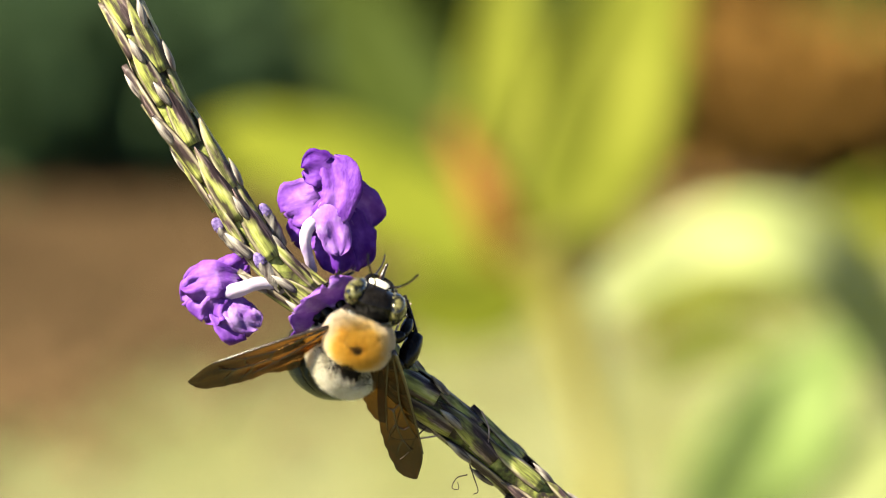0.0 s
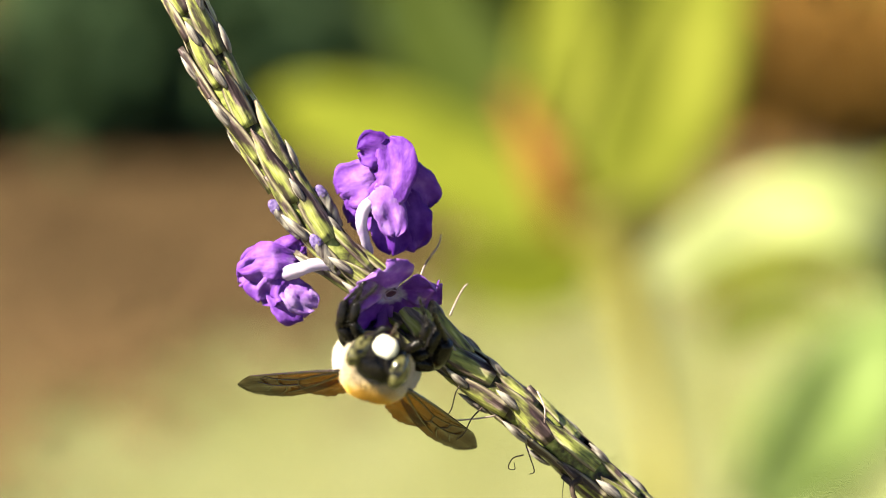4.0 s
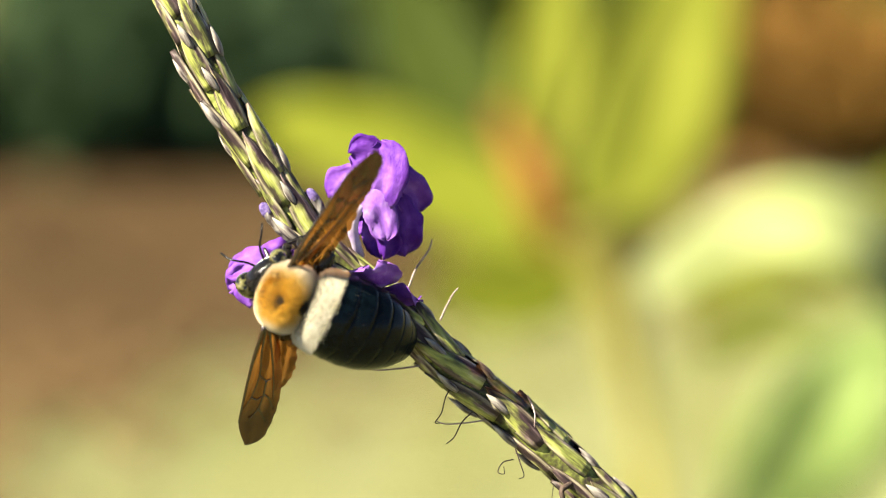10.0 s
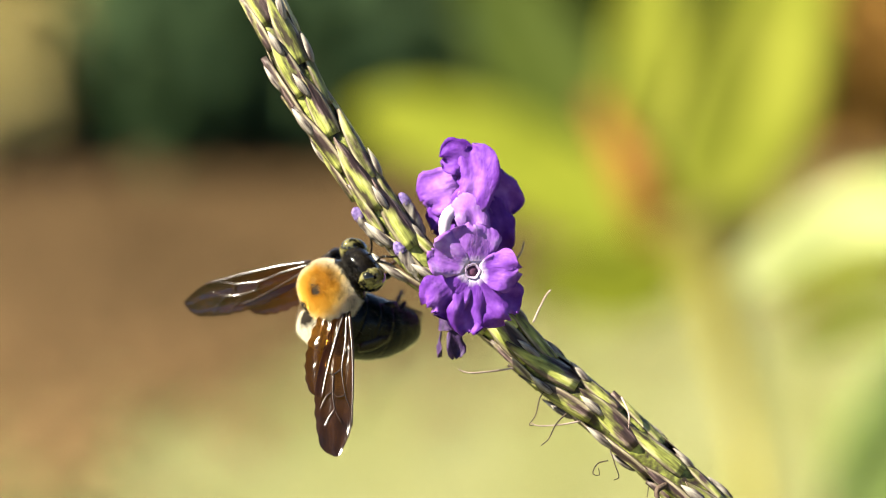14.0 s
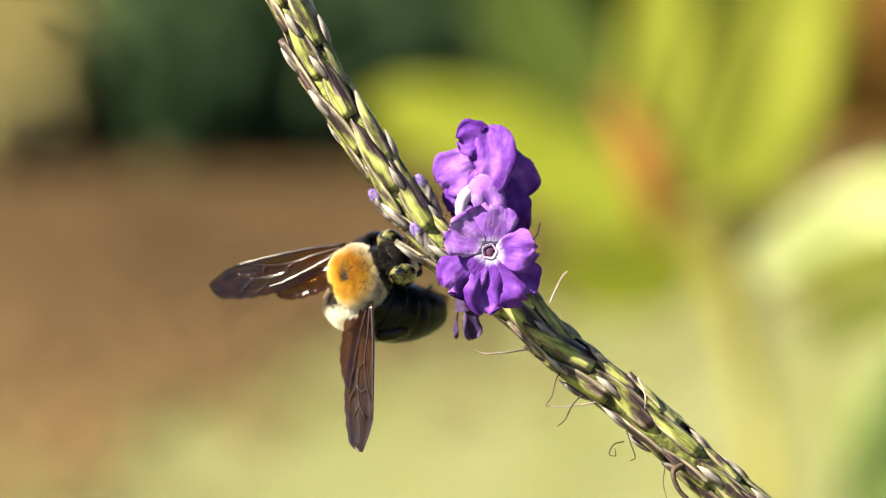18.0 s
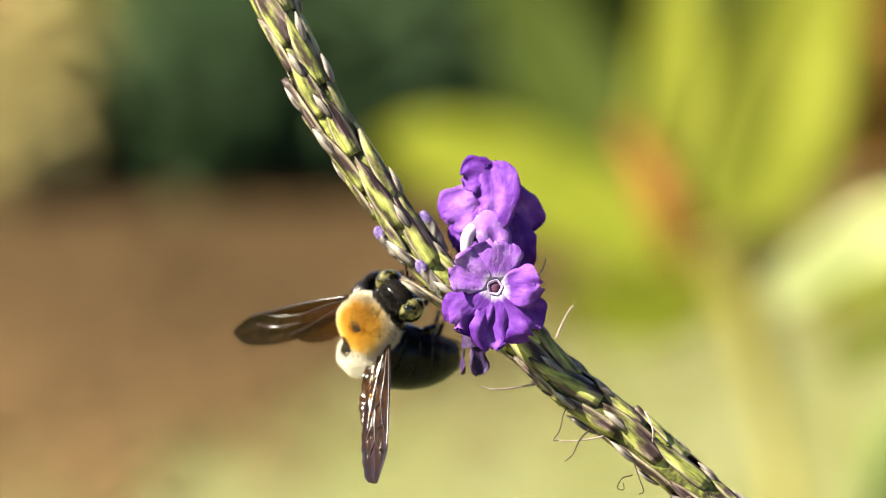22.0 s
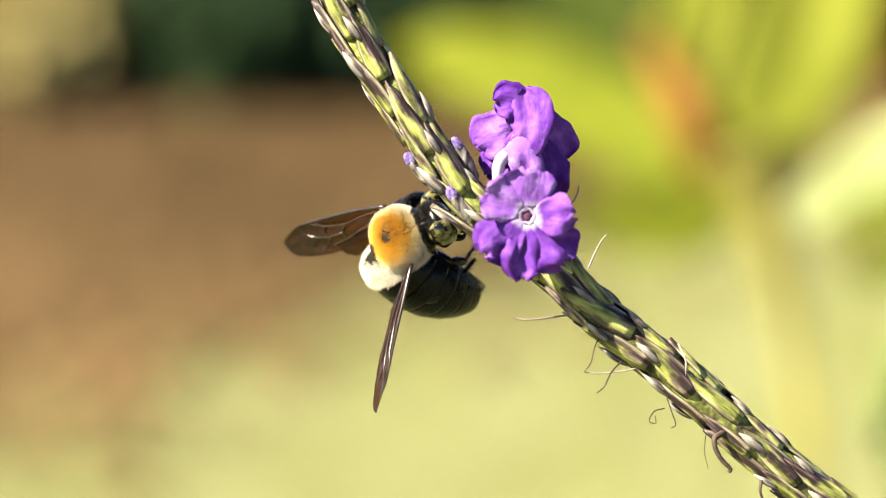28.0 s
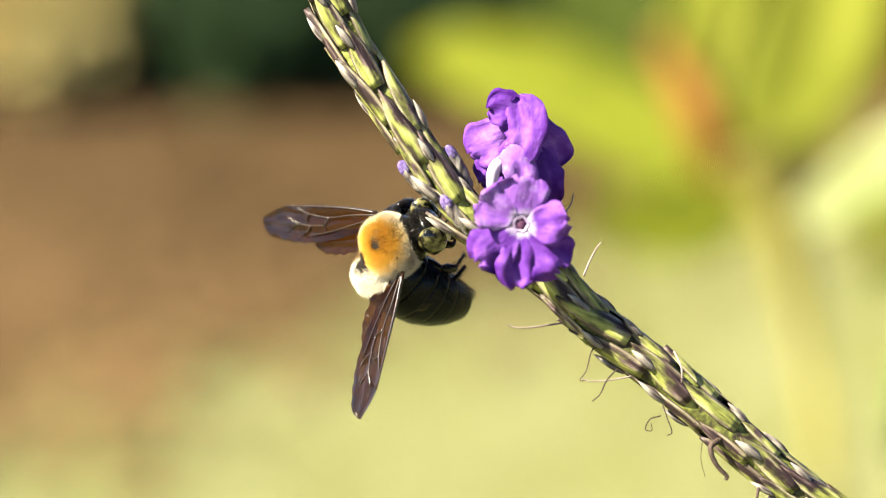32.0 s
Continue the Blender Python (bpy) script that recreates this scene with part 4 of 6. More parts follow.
def carpenter_bee():
    rng = random.Random(11)
    bee = thing("bee", SITE @ pose(0, 0, 0.008), "large carpenter bee with orange furry thorax and smoky wings", "bee")
    # thorax and its fur, with the bare spot left open
    tx, ty, tz = 4.25, 3.35, 3.8
    part("thorax", finish("thorax", ellipsoid(tx * MM, ty * MM, tz * MM, 32, 24, 0.05, power=0.86), "skin"), bee, "black skin of the thorax")
    pts = []
    while len(pts) < 30000:
        d = Vector([rng.gauss(0, 1) for _ in range(3)]).normalized()
        if d.z < -0.55 or (d.y > 0.80 and d.z < 0.45):
            continue
        if (d - Vector((0, -0.16, 1))).length < 0.12 + rng.uniform(-0.04, 0.06):
            continue
        q = Vector([math.copysign(abs(c) ** 0.86, c) for c in d])
        p = Vector((q.x * tx, q.y * ty, q.z * tz)) * MM
        pts.append((p, Vector((d.x / tx, d.y / ty, d.z / tz)).normalized()))
    vs, fs = hairs(pts, 0.62 * MM, 0.030 * MM, Vector((0, -0.35, 0.0)), rng)
    tagged(part("thorax_fur", raw("thorax_fur", vs, fs, "thorax"), bee, "dense orange and cream fur"), kind="stuff")
    part("collar", finish("collar", ellipsoid(3.3 * MM, 1.5 * MM, 2.7 * MM, 26, 14, 0.05, (0, 2.75 * MM, -0.4 * MM)), "chitin"), bee, "glossy black collar behind the head")
    # head
    hd = part("head", finish("head", ellipsoid(3.35 * MM, 1.8 * MM, 2.7 * MM, 28, 18, 0.04, (0, 1.9 * MM, -0.1 * MM)), "chitin"), bee, "glossy black head")
    for sx in (-1, 1):
        eye = ellipsoid(1.25 * MM, 1.65 * MM, 2.15 * MM, 26, 20)
        bmesh.ops.rotate(eye, verts=eye.verts, cent=(0, 0, 0), matrix=Matrix.Rotation(radians(sx * 12), 3, "Y"))
        bmesh.ops.translate(eye, verts=eye.verts, vec=(sx * 2.35 * MM, 2.15 * MM, 0.3 * MM))
        part("eye", finish("eye", eye, "eye"), hd, "large olive-green spotted compound eye")
        line = spline([Vector(p) * MM for p in ((sx * 0.6, 3.5, 0.1), (sx * 1.1, 4.4, 0.9), (sx * 1.7, 5.0, 1.6), (sx * 2.5, 5.9, 1.5), (sx * 3.1, 7.0, 1.1))], 5)
        part("antenna", finish("antenna", tube(line, 0.13 * MM, 7, 0.1), "chitin"), hd, "thin black elbowed antenna")
        jaw = spline([Vector(p) * MM for p in ((sx * 1.5, 3.0, -1.9), (sx * 1.3, 3.6, -2.6), (sx * 0.4, 3.9, -3.1))], 5)
        part("mandible", finish("mandible", tube(jaw, lambda u: (0.5 - 0.3 * u) * MM, 8, 0.1), "chitin"), hd, "black curved mandible")
    part("face_plate", finish("face_plate", ellipsoid(1.35 * MM, 0.55 * MM, 1.3 * MM, 18, 12, 0.08, (0, 3.45 * MM, -1.1 * MM), 0.85), "face"), hd, "ivory-white face plate")
    tong = spline([Vector(p) * MM for p in ((0, 3.2, -2.2), (0, 4.2, -3.0), (0, 5.6, -3.4))], 5)
    part("tongue", finish("tongue", tube(tong, lambda u: (0.42 - 0.25 * u) * MM, 8), "vein"), hd, "brown sheathed tongue")
    pts = []
    for _ in range(900):
        d = Vector((rng.gauss(0, 0.5), -abs(rng.gauss(0, 0.6)), 0.8 + rng.gauss(0, 0.3))).normalized()
        pts.append((Vector((d.x * 2.5, d.y * 1.8 + 1.9, d.z * 2.6)) * MM, d))
    vs, fs = hairs(pts, 0.6 * MM, 0.04 * MM, Vector((0, -0.2, 0)), rng)
    part("head_hair", raw("head_hair", vs, fs, "greyhair"), hd, "short dark hair on the crown")
    for ob in (hd, *hd.children):
        ob.data.transform(Matrix.Scale(1.1, 4))
    # abdomen: overlapping plates along a bowed axis
    def axis(s):
        a = s * 0.050
        return Vector((0, -math.sin(a) / 0.050, -(1 - math.cos(a)) / 0.050))

    def girth(s):
        u = min(1, max(0, s / 13.6))
        k = math.sqrt(max(0.04, 1 - (s / 1.75) ** 2)) if s < 0 else 1.0
        return (k * 5.6 * math.sin(math.pi * (0.30 + 0.60 * u)) ** 0.62, k * 4.9 * math.sin(math.pi * (0.30 + 0.60 * u)) ** 0.62)

    ab = None
    cuts = [(-1.65, 1.0), (0.8, 3.9), (3.7, 6.1), (5.9, 8.2), (8.0, 10.2), (10.0, 12.0), (11.8, 13.6)]
    for ci, (s0, s1) in enumerate(cuts):
        bm = bmesh.new()
        rings = []
        for i in range(8):
            s = s0 + (s1 - s0) * i / 7
            wx, wz = girth(s)
            lift = 1.0 + 0.035 * (i / 7) - (0.07 if i == 7 else 0)
            if ci == 6 and i == 7:
                wx, wz = wx * 0.5, wz * 0.5
            c = axis(s)
            tan = math.atan2(axis(s + 0.1).z - c.z, -(axis(s + 0.1).y - c.y))
            ring = []
            for k in range(28):
                a = 2 * math.pi * k / 28
                x, z = wx * lift * math.cos(a), wz * lift * math.sin(a) * (1.0 if math.sin(a) > 0 else 0.8)
                ring.append(bm.verts.new(Vector((x, c.y + z * math.sin(tan), c.z + z * math.cos(tan))) * MM))
            rings.append(ring)
        for a, b in zip(rings, rings[1:]):
            for k in range(28):
                bm.faces.new((a[k], a[(k + 1) % 28], b[(k + 1) % 28], b[k]))
        bm.faces.new(rings[0])
        bm.faces.new(rings[-1][::-1])
        me = finish("abdomen", bm, "tergite" if ci else "skin")
        if ab is None:
            ab = part("abdomen", me, bee, "glossy blue-black segmented abdomen")
        else:
            part("segment", me, ab)
    pts, pale = [], []
    while len(pale) < 12000:
        # half of the band stands on the domed front of the abdomen, where a small oval stays bald
        a, dome = rng.uniform(-0.5, math.pi + 0.5), rng.random() < 0.5
        tip_over = rng.uniform(0, 1.4) if dome else 0.0
        s = -1.75 * math.sin(tip_over) if dome else rng.uniform(0, 1.8) + rng.gauss(0, 0.15)
        wx, wz = girth(max(s, 0.0))
        k = math.cos(tip_over) * 1.02
        x, z = wx * k * math.cos(a), wz * k * math.sin(a) * (1 if math.sin(a) > 0 else 0.8)
        if dome and (x / 1.7) ** 2 + ((z - 2.2) / 1.1) ** 2 < rng.uniform(0.8, 1.2):
            continue
        c = axis(s)
        pale.append((Vector((x, c.y, c.z + z)) * MM, Vector((math.cos(a) * math.cos(tip_over), math.sin(tip_over), math.sin(a) * math.cos(tip_over)))))
    while len(pts) < 2600:
        s, a = rng.uniform(2.9, 13.2), rng.uniform(0, 2 * math.pi)
        wx, wz = girth(s)
        if rng.random() < min(1.0, 0.10 + max(0.0, s - 5.5) * 0.3):
            c = axis(s)
            pts.append((Vector((wx * 1.02 * math.cos(a), c.y, c.z + wz * 1.02 * math.sin(a) * (1 if math.sin(a) > 0 else 0.8))) * MM, Vector((math.cos(a), 0, math.sin(a)))))
    vs, fs = hairs(pale, 0.60 * MM, 0.036 * MM, Vector((0, -0.3, 0.2)), rng)
    part("pale_band", raw("pale_band", vs, fs, "cream"), ab, "cream-white furry band")
    vs, fs = hairs(pts, 0.5 * MM, 0.022 * MM, Vector((0, -1.5, 0)), rng)
    part("tail_hair", raw("tail_hair", vs, fs, "tailhair"), ab, "grey-brown bristles on the rear segments")
    part("waist", finish("waist", ellipsoid(1.3 * MM, 0.8 * MM, 1.1 * MM, 20, 14, 0.25, (0, -3.15 * MM, 1.3 * MM)), "skin"), bee, "black bare waist behind the thorax")
    wl, wr = bee_wing(bee, -1), bee_wing(bee, 1)
    for sx in (-1, 1):
        leg(bee, "foreleg", [(sx * 2.4, 2.0, -2.6), (sx * 4.4, 3.7, -4.0), (sx * 4.5, 4.9, -6.2), (sx * 2.7, 6.2, -8.6)], (0.56, 0.50, 0.30))
        leg(bee, "midleg", [(sx * 3.2, 0.4, -2.6), (sx * 5.6, 1.7, -3.4), (sx * 6.0, 3.3, -6.4), (sx * 4.2, 4.8, -9.2)], (0.66, 0.64, 0.34))
        knee, ankle = ((6.9, -2.0, -3.0), (7.4, 2.0, -5.2)) if sx > 0 else ((-5.2, -0.6, -3.4), (-5.2, 2.8, -5.6))
        hind = leg(bee, "hindleg", [(sx * 3.2, -1.8, -2.6), knee, ankle, (sx * 4.4, 5.8, -7.8)], (0.9, 1.0, 0.44))
    return bee, hd, ab, wl, wr, hind


# ---- background ----
def background_plant():
    pl = thing("broadleaf_plant", SITE, "broad strap-leaved plant with sunlit yellow-green leaves", "plant")
    z = 0.80
    def P(px, py, dz=0.0):
        return far((px - 739) / 14, (416 - py) / 14, z + dz)
    leaves = [
        # leaf added to fill the olive shadow below the stalk's node
        ([P(1270, 340), P(1190, 362), P(1090, 368), P(970, 340)], 0.038, "leaf_mid"),
        ([P(1275, 322, 0.08), P(1125, 232, 0.1), P(935, 132, 0.12), P(770, 82, 0.14), P(670, 66, 0.15)], 0.047, "leaf_mid"),
        ([P(1305, 300), P(1350, 156), P(1407, 0, 0.01), P(1477, -220, 0.02), P(1540, -450, 0.02)], 0.060, "leaf"),
        ([P(1190, 130, 0.04), P(1205, -10, 0.04), P(1222, -150, 0.05), P(1245, -400, 0.06)], 0.034, "leaf"),
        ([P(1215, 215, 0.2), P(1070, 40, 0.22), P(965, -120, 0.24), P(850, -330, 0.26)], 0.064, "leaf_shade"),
        ([P(1380, 372, -0.30), P(1475, 300, -0.31), P(1575, 244, -0.32), P(1680, 232, -0.33), P(1785, 268, -0.33), P(1870, 345, -0.32), P(1955, 470, -0.30), P(2010, 640, -0.3)], 0.026, "leaf_pale", 0.62),
        # narrow leaf added to stand for the arched leaf's shaded underside
        ([P(1440, 398, -0.26), P(1520, 352, -0.27), P(1610, 326, -0.28), P(1700, 330, -0.28), P(1780, 372, -0.28)], 0.010, "leaf_mid", 0.75),
        # olive leaf added in place of the shadowed patch below the arch
        ([P(1480, 470, -0.1), P(1560, 425, -0.1), P(1650, 405, -0.1), P(1730, 420, -0.1)], 0.022, "leaf_deep"),
        ([P(1800, 345, -0.02), P(1850, 240, -0.02), P(1935, 178, -0.02), P(2090, 170, 0)], 0.040, "leaf"),
        ([P(1575, 800, -0.02), P(1670, 650, -0.05), P(1765, 510, -0.06), P(1860, 390, -0.06)], 0.056, "leaf_green"),
        ([P(1690, 900, 0.04), P(1800, 740, 0.03), P(1930, 600, 0.02), P(2060, 520, 0.02)], 0.050, "leaf_pale"),
    ]
    for path, w, mat, *tip in leaves:
        part("leaf", leaf_mesh("leaf", path, w, mat, 0.10, *tip), pl)
    foot = SITE.inverted() @ Vector((0.18, 0.86, -0.01))
    part("stalk", finish("stalk", tube(spline([P(1300, 240), P(1330, 350), P(1390, 620), P(1420, 900), foot], 8), lambda u: 0.020 - 0.015 * min(1.0, u * 2.1), 12, 0.05), "stalk"), pl, "pale yellow leafy stalk")
    part("stalk", finish("stalk", tube(spline([P(1120, 40, 0.03), P(1160, 115, 0.02), P(1200, 190, 0.0), P(1245, 280, 0.01)], 8), lambda u: 0.004 + 0.009 * u, 10, 0.05), "red_stalk"), pl, "red-brown leafy node of the stalk")
    return pl


def shrub(at, size, rng, mat):
    """A dark shrub: short branching stems and many small leaves with gaps."""
    sh = thing("shrub", at, {"shrub": "dense shrub coloured dark green for shade", "shrub_light": "leafy shrub coloured pale olive for sun", "shrub_tan": "dry tan shrub in sun behind the bed", "shrub_olive": "olive-green leafy shrub behind the bed", "shrub_brown": "brown shrub standing in for shaded mulch"}[mat], "shrub", "shrubs behind the bed")
    for k in range(5):
        a = rng.uniform(0, 6.28)
        tipp = Vector((math.cos(a) * size * 0.4, math.sin(a) * size * 0.4, size * 0.9))
        part("branch", finish("branch", tube(spline([Vector((0, 0, -0.02)), tipp * 0.5 + Vector((0, 0, 0.05)), tipp], 4), lambda u: 0.012 * (1 - 0.7 * u), 6), "chip"), sh)
    vs, fs = [], []
    for _ in range(2600):
        d = Vector([rng.gauss(0, 1) for _ in range(3)]).normalized() * rng.uniform(0.35, 1.0) ** 0.5
        p = Vector((d.x * size * 0.7, d.y * size * 0.7, size * 0.75 + d.z * size * 0.75))
        if noise.noise(p * 6) < -0.2 or p.z < 0.01:
            continue
        a = Vector([rng.gauss(0, 1) for _ in range(3)]).normalized()
        b = a.orthogonal().normalized()
        c = a.cross(b) * 0.3
        ln = rng.uniform(0.02, 0.045)
        i = len(vs)
        vs += [p, p + b * ln * 0.5 + c * ln, p + b * ln, p + b * ln * 0.5 - c * ln]
        fs += [(i, i + 1, i + 2, i + 3)]
    part("foliage", raw("foliage", vs, fs, mat), sh)
    return sh


rng_bg = random.Random(21)
ground_sheet()


def on_lawn(x, y):
    a, b = LAWN_EDGE
    k = (x - a.x) / (b.x - a.x)
    return y < a.y + k * (b.y - a.y) + 0.02 * noise.noise(Vector((x * 5, y * 5, 1))) + rng_bg.gauss(0, 0.13)


scatter_blades("lawn", 170000, on_lawn, "grass", "sunlit pale yellow-green lawn grass", "grass", 0.020, rng_bg)
scatter_blades("bark_mulch", 34000, lambda x, y: not on_lawn(x, y), "chip", "brown bark mulch on the bed", "mulch", 0.022, rng_bg, flat=True)
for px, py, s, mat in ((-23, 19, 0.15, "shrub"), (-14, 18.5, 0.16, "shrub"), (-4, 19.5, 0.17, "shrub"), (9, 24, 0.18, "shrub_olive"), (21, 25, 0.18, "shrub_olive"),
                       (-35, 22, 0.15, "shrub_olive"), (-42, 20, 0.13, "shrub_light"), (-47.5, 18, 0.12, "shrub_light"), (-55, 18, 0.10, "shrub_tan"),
                       (42, 30, 0.16, "shrub_olive"), (55, 31, 0.16, "shrub_brown"), (68, 31, 0.17, "shrub_brown"), (80, 30, 0.17, "shrub_olive"), (54, 21, 0.10, "shrub_brown"), (64, 21, 0.11, "shrub_brown"), (75, 20, 0.11, "shrub_brown"), (86, 19, 0.11, "shrub_brown")):
    g = to_ground(px, py)
    shrub(pose(g.x, g.y, -0.2 * s, 0, 0, rng_bg.uniform(0, 360)), s, rng_bg, mat)
background_plant()
spike = flower_spike()
rng_fl = random.Random(8)
front_blossom = blossom("blossom", SITE @ pose(0.00986, 0.00314, 0.007), [(92, 5.1, 6.9, 10, -0.05, -0.06, 1.0), (150, 5.2, 5.6, 9, -0.05, 0.06, 1.1), (222, 6.3, 6.3, 6, -0.10, -0.12, 1.8), (266, 7.2, 5.2, 4, -0.08, -0.10, 1.7), (312, 6.6, 7.0, 7, -0.10, -0.12, 2.0), (2, 5.2, 5.2, 14, 0.02, 0.1, 2.2)], (-3.2, -2.6, -6.0), rng_fl, "open violet blossom with white throat facing out")
left_blossom = side_blossom(random.Random(9))
hooded_blossom(random.Random(5))
wilted_blossom = blossom("blossom", SITE @ pose(0.0067, -0.0042, 0), [(90, 3.6, 2.6, 72, 0.1), (200, 3.8, 2.6, 70, 0.15), (320, 3.6, 2.4, 74, 0.1)], (0.5, 0.5, -4.5), rng_fl, "shrivelled dark purple blossom hanging down", mat="wilted")
bee, bee_head, bee_abdomen, bee_wing_left, bee_wing_right, bee_hindleg = carpenter_bee()


def motions():
    walk(bee, [
        (0, SITE @ pose(0.01281, -0.00388, 0.00850, 11.6, 3.8, -18.9)),
        (0.5, SITE @ pose(0.01193, -0.00536, 0.00900, 25.4, 11.1, -22.5)),
        (1, SITE @ pose(0.00808, -0.00888, 0.01000, 42.9, 12.6, -24.8)),
        (1.5, SITE @ pose(0.00704, -0.00859, 0.01100, 58.9, 10.8, -16.4)),
        (2, SITE @ pose(0.00711, -0.01037, 0.01100, 76.4, 5.1, -8.3)),
        (2.5, SITE @ pose(0.00759, -0.00955, 0.01100, 78.9, 2.3, -12.4)),
        (3, SITE @ pose(0.00780, -0.00994, 0.01100, 80.1, 0.1, -20.1)),
        (3.5, SITE @ pose(0.00792, -0.00982, 0.01100, 78.2, -0.9, -18.2)),
        (5.5, SITE @ pose(0.00916, -0.01120, 0.01100, 75.4, -4.5, 1.2)),
        (6, SITE @ pose(0.00964, -0.01049, 0.01100, 74.8, -5.5, 6.3)),
        (6.5, SITE @ pose(0.00968, -0.01049, 0.01100, 74.8, -5.5, 6.3)),
        (7, SITE @ pose(0.00969, -0.01057, 0.01100, 73.3, -4.2, 6.0)),
        (7.5, SITE @ pose(0.00892, -0.00965, 0.01100, 63.5, 1.3, 2.7)),
        (8, SITE @ pose(0.00833, -0.00946, 0.01100, 42.5, 0.0, 0.0)),
        (8.3, SITE @ pose(0.00817, -0.00824, 0.01100, 20.8, 0.0, 0.0)),
        (8.5, SITE @ pose(0.00761, -0.00614, 0.01100, 11.7, 0.0, 0.0)),
        (8.7, SITE @ pose(0.00601, -0.00279, 0.01050, 11.7, -7.8, 16.3)),
        (9, SITE @ pose(0.00287, 0.00134, 0.01000, 12.2, -12.5, 46.6)),
        (9.5, SITE @ pose(-0.00049, -0.00169, 0.01000, -22.4, -21.0, 69.1)),
        (10, SITE @ pose(-0.00204, -0.00085, 0.00900, -20.9, -11.8, 69.3)),
        (10.3, SITE @ pose(-0.00388, -0.00284, 0.00900, -21.2, -5.2, 71.2)),
        (10.6, SITE @ pose(-0.00300, -0.00426, 0.00950, -25.3, -26.0, 75.7)),
        (11, SITE @ pose(-0.00311, -0.00905, 0.00700, -33.9, -43.3, 81.0)),
        (11.5, SITE @ pose(-0.00495, -0.00743, 0.00600, -12.5, -43.7, 40.7)),
        (12, SITE @ pose(-0.00683, -0.00665, 0.00500, 0.0, -38.0, 24.0)),
        (12.4, SITE @ pose(-0.00767, -0.00544, 0.00300, 6.3, -20.3, 6.8)),
        (12.7, SITE @ pose(-0.00686, -0.00283, 0.00100, 12.0, -12.4, -11.6)),
        (13, SITE @ pose(-0.00808, 0.00070, -0.00100, 0.0, -28.1, -21.3)),
        (13.5, SITE @ pose(-0.00826, 0.00068, -0.00200, 6.6, -26.4, -41.6)),
        (15.5, SITE @ pose(-0.00838, -0.00033, -0.00300, 15.2, -16.8, -66.6)),
        (16, SITE @ pose(-0.00891, 0.00062, -0.00300, 15.2, -16.8, -66.6)),
        (16.5, SITE @ pose(-0.00882, -0.00099, -0.00300, 15.2, -16.8, -66.6)),
        (17, SITE @ pose(-0.00663, -0.00278, -0.00300, 15.9, -19.3, -53.8)),
        (17.5, SITE @ pose(-0.00705, -0.00228, -0.00300, 15.5, -18.3, -59.8)),
        (18, SITE @ pose(-0.00669, -0.00034, -0.00300, 15.2, -16.8, -66.6)),
        (18.5, SITE @ pose(-0.00674, -0.00052, -0.00300, 15.2, -16.8, -66.6)),
        (19, SITE @ pose(-0.00649, -0.00084, -0.00300, 15.2, -16.8, -66.6)),
        (19.5, SITE @ pose(-0.00644, 0.00001, -0.00300, 15.6, -19.5, -52.5)),
        (20, SITE @ pose(-0.00545, -0.00401, -0.00250, 17.5, 0.8, -11.9)),
        (20.5, SITE @ pose(-0.00520, -0.00390, -0.00250, 17.7, 1.5, -8.7)),
        (21, SITE @ pose(-0.00543, -0.00335, -0.00250, 14.7, 1.0, -14.9)),
        (21.5, SITE @ pose(-0.00664, -0.00161, -0.00300, 14.9, -11.0, -45.8)),
        (22, SITE @ pose(-0.00615, -0.00151, -0.00300, 15.1, -12.0, -52.5)),
        (22.5, SITE @ pose(-0.00680, -0.00302, -0.00300, 14.9, -11.7, -54.4)),
        (23, SITE @ pose(-0.00683, -0.00023, -0.00300, 15.0, -12.9, -62.0)),
        (23.5, SITE @ pose(-0.00539, -0.00186, -0.00300, 15.0, -14.3, -65.9)),
        (24, SITE @ pose(-0.00673, -0.00103, -0.00300, 15.2, -16.8, -66.6)),
        (24.5, SITE @ pose(-0.00690, -0.00180, -0.00300, 15.2, -16.8, -66.6)),
        (25, SITE @ pose(-0.00653, -0.00212, -0.00300, 15.2, -16.8, -66.6)),
        (25.5, SITE @ pose(-0.00676, -0.00212, -0.00300, 15.2, -16.8, -66.6)),
        (27.5, SITE @ pose(-0.00606, 0.00010, -0.00300, 15.2, -16.8, -66.6)),
        (28, SITE @ pose(-0.00587, 0.00005, -0.00300, 15.2, -16.8, -66.6)),
        (28.5, SITE @ pose(-0.00586, 0.00001, -0.00300, 15.2, -16.8, -66.6)),
        (29, SITE @ pose(-0.00585, 0.00009, -0.00300, 15.2, -16.8, -66.6)),
        (29.5, SITE @ pose(-0.00589, 0.00023, -0.00300, 15.2, -16.8, -66.6)),
        (30, SITE @ pose(-0.00584, 0.00011, -0.00300, 15.2, -16.8, -66.6)),
        (30.5, SITE @ pose(-0.00599, -0.00005, -0.00300, 15.2, -16.8, -66.6)),
        (31, SITE @ pose(-0.00596, 0.00002, -0.00300, 15.2, -16.8, -66.6)),
        (31.5, SITE @ pose(-0.00538, -0.00008, -0.00300, 15.3, -17.5, -63.3)),
        (32, SITE @ pose(-0.00649, 0.00022, -0.00300, 15.2, -16.8, -66.6)),
    ])
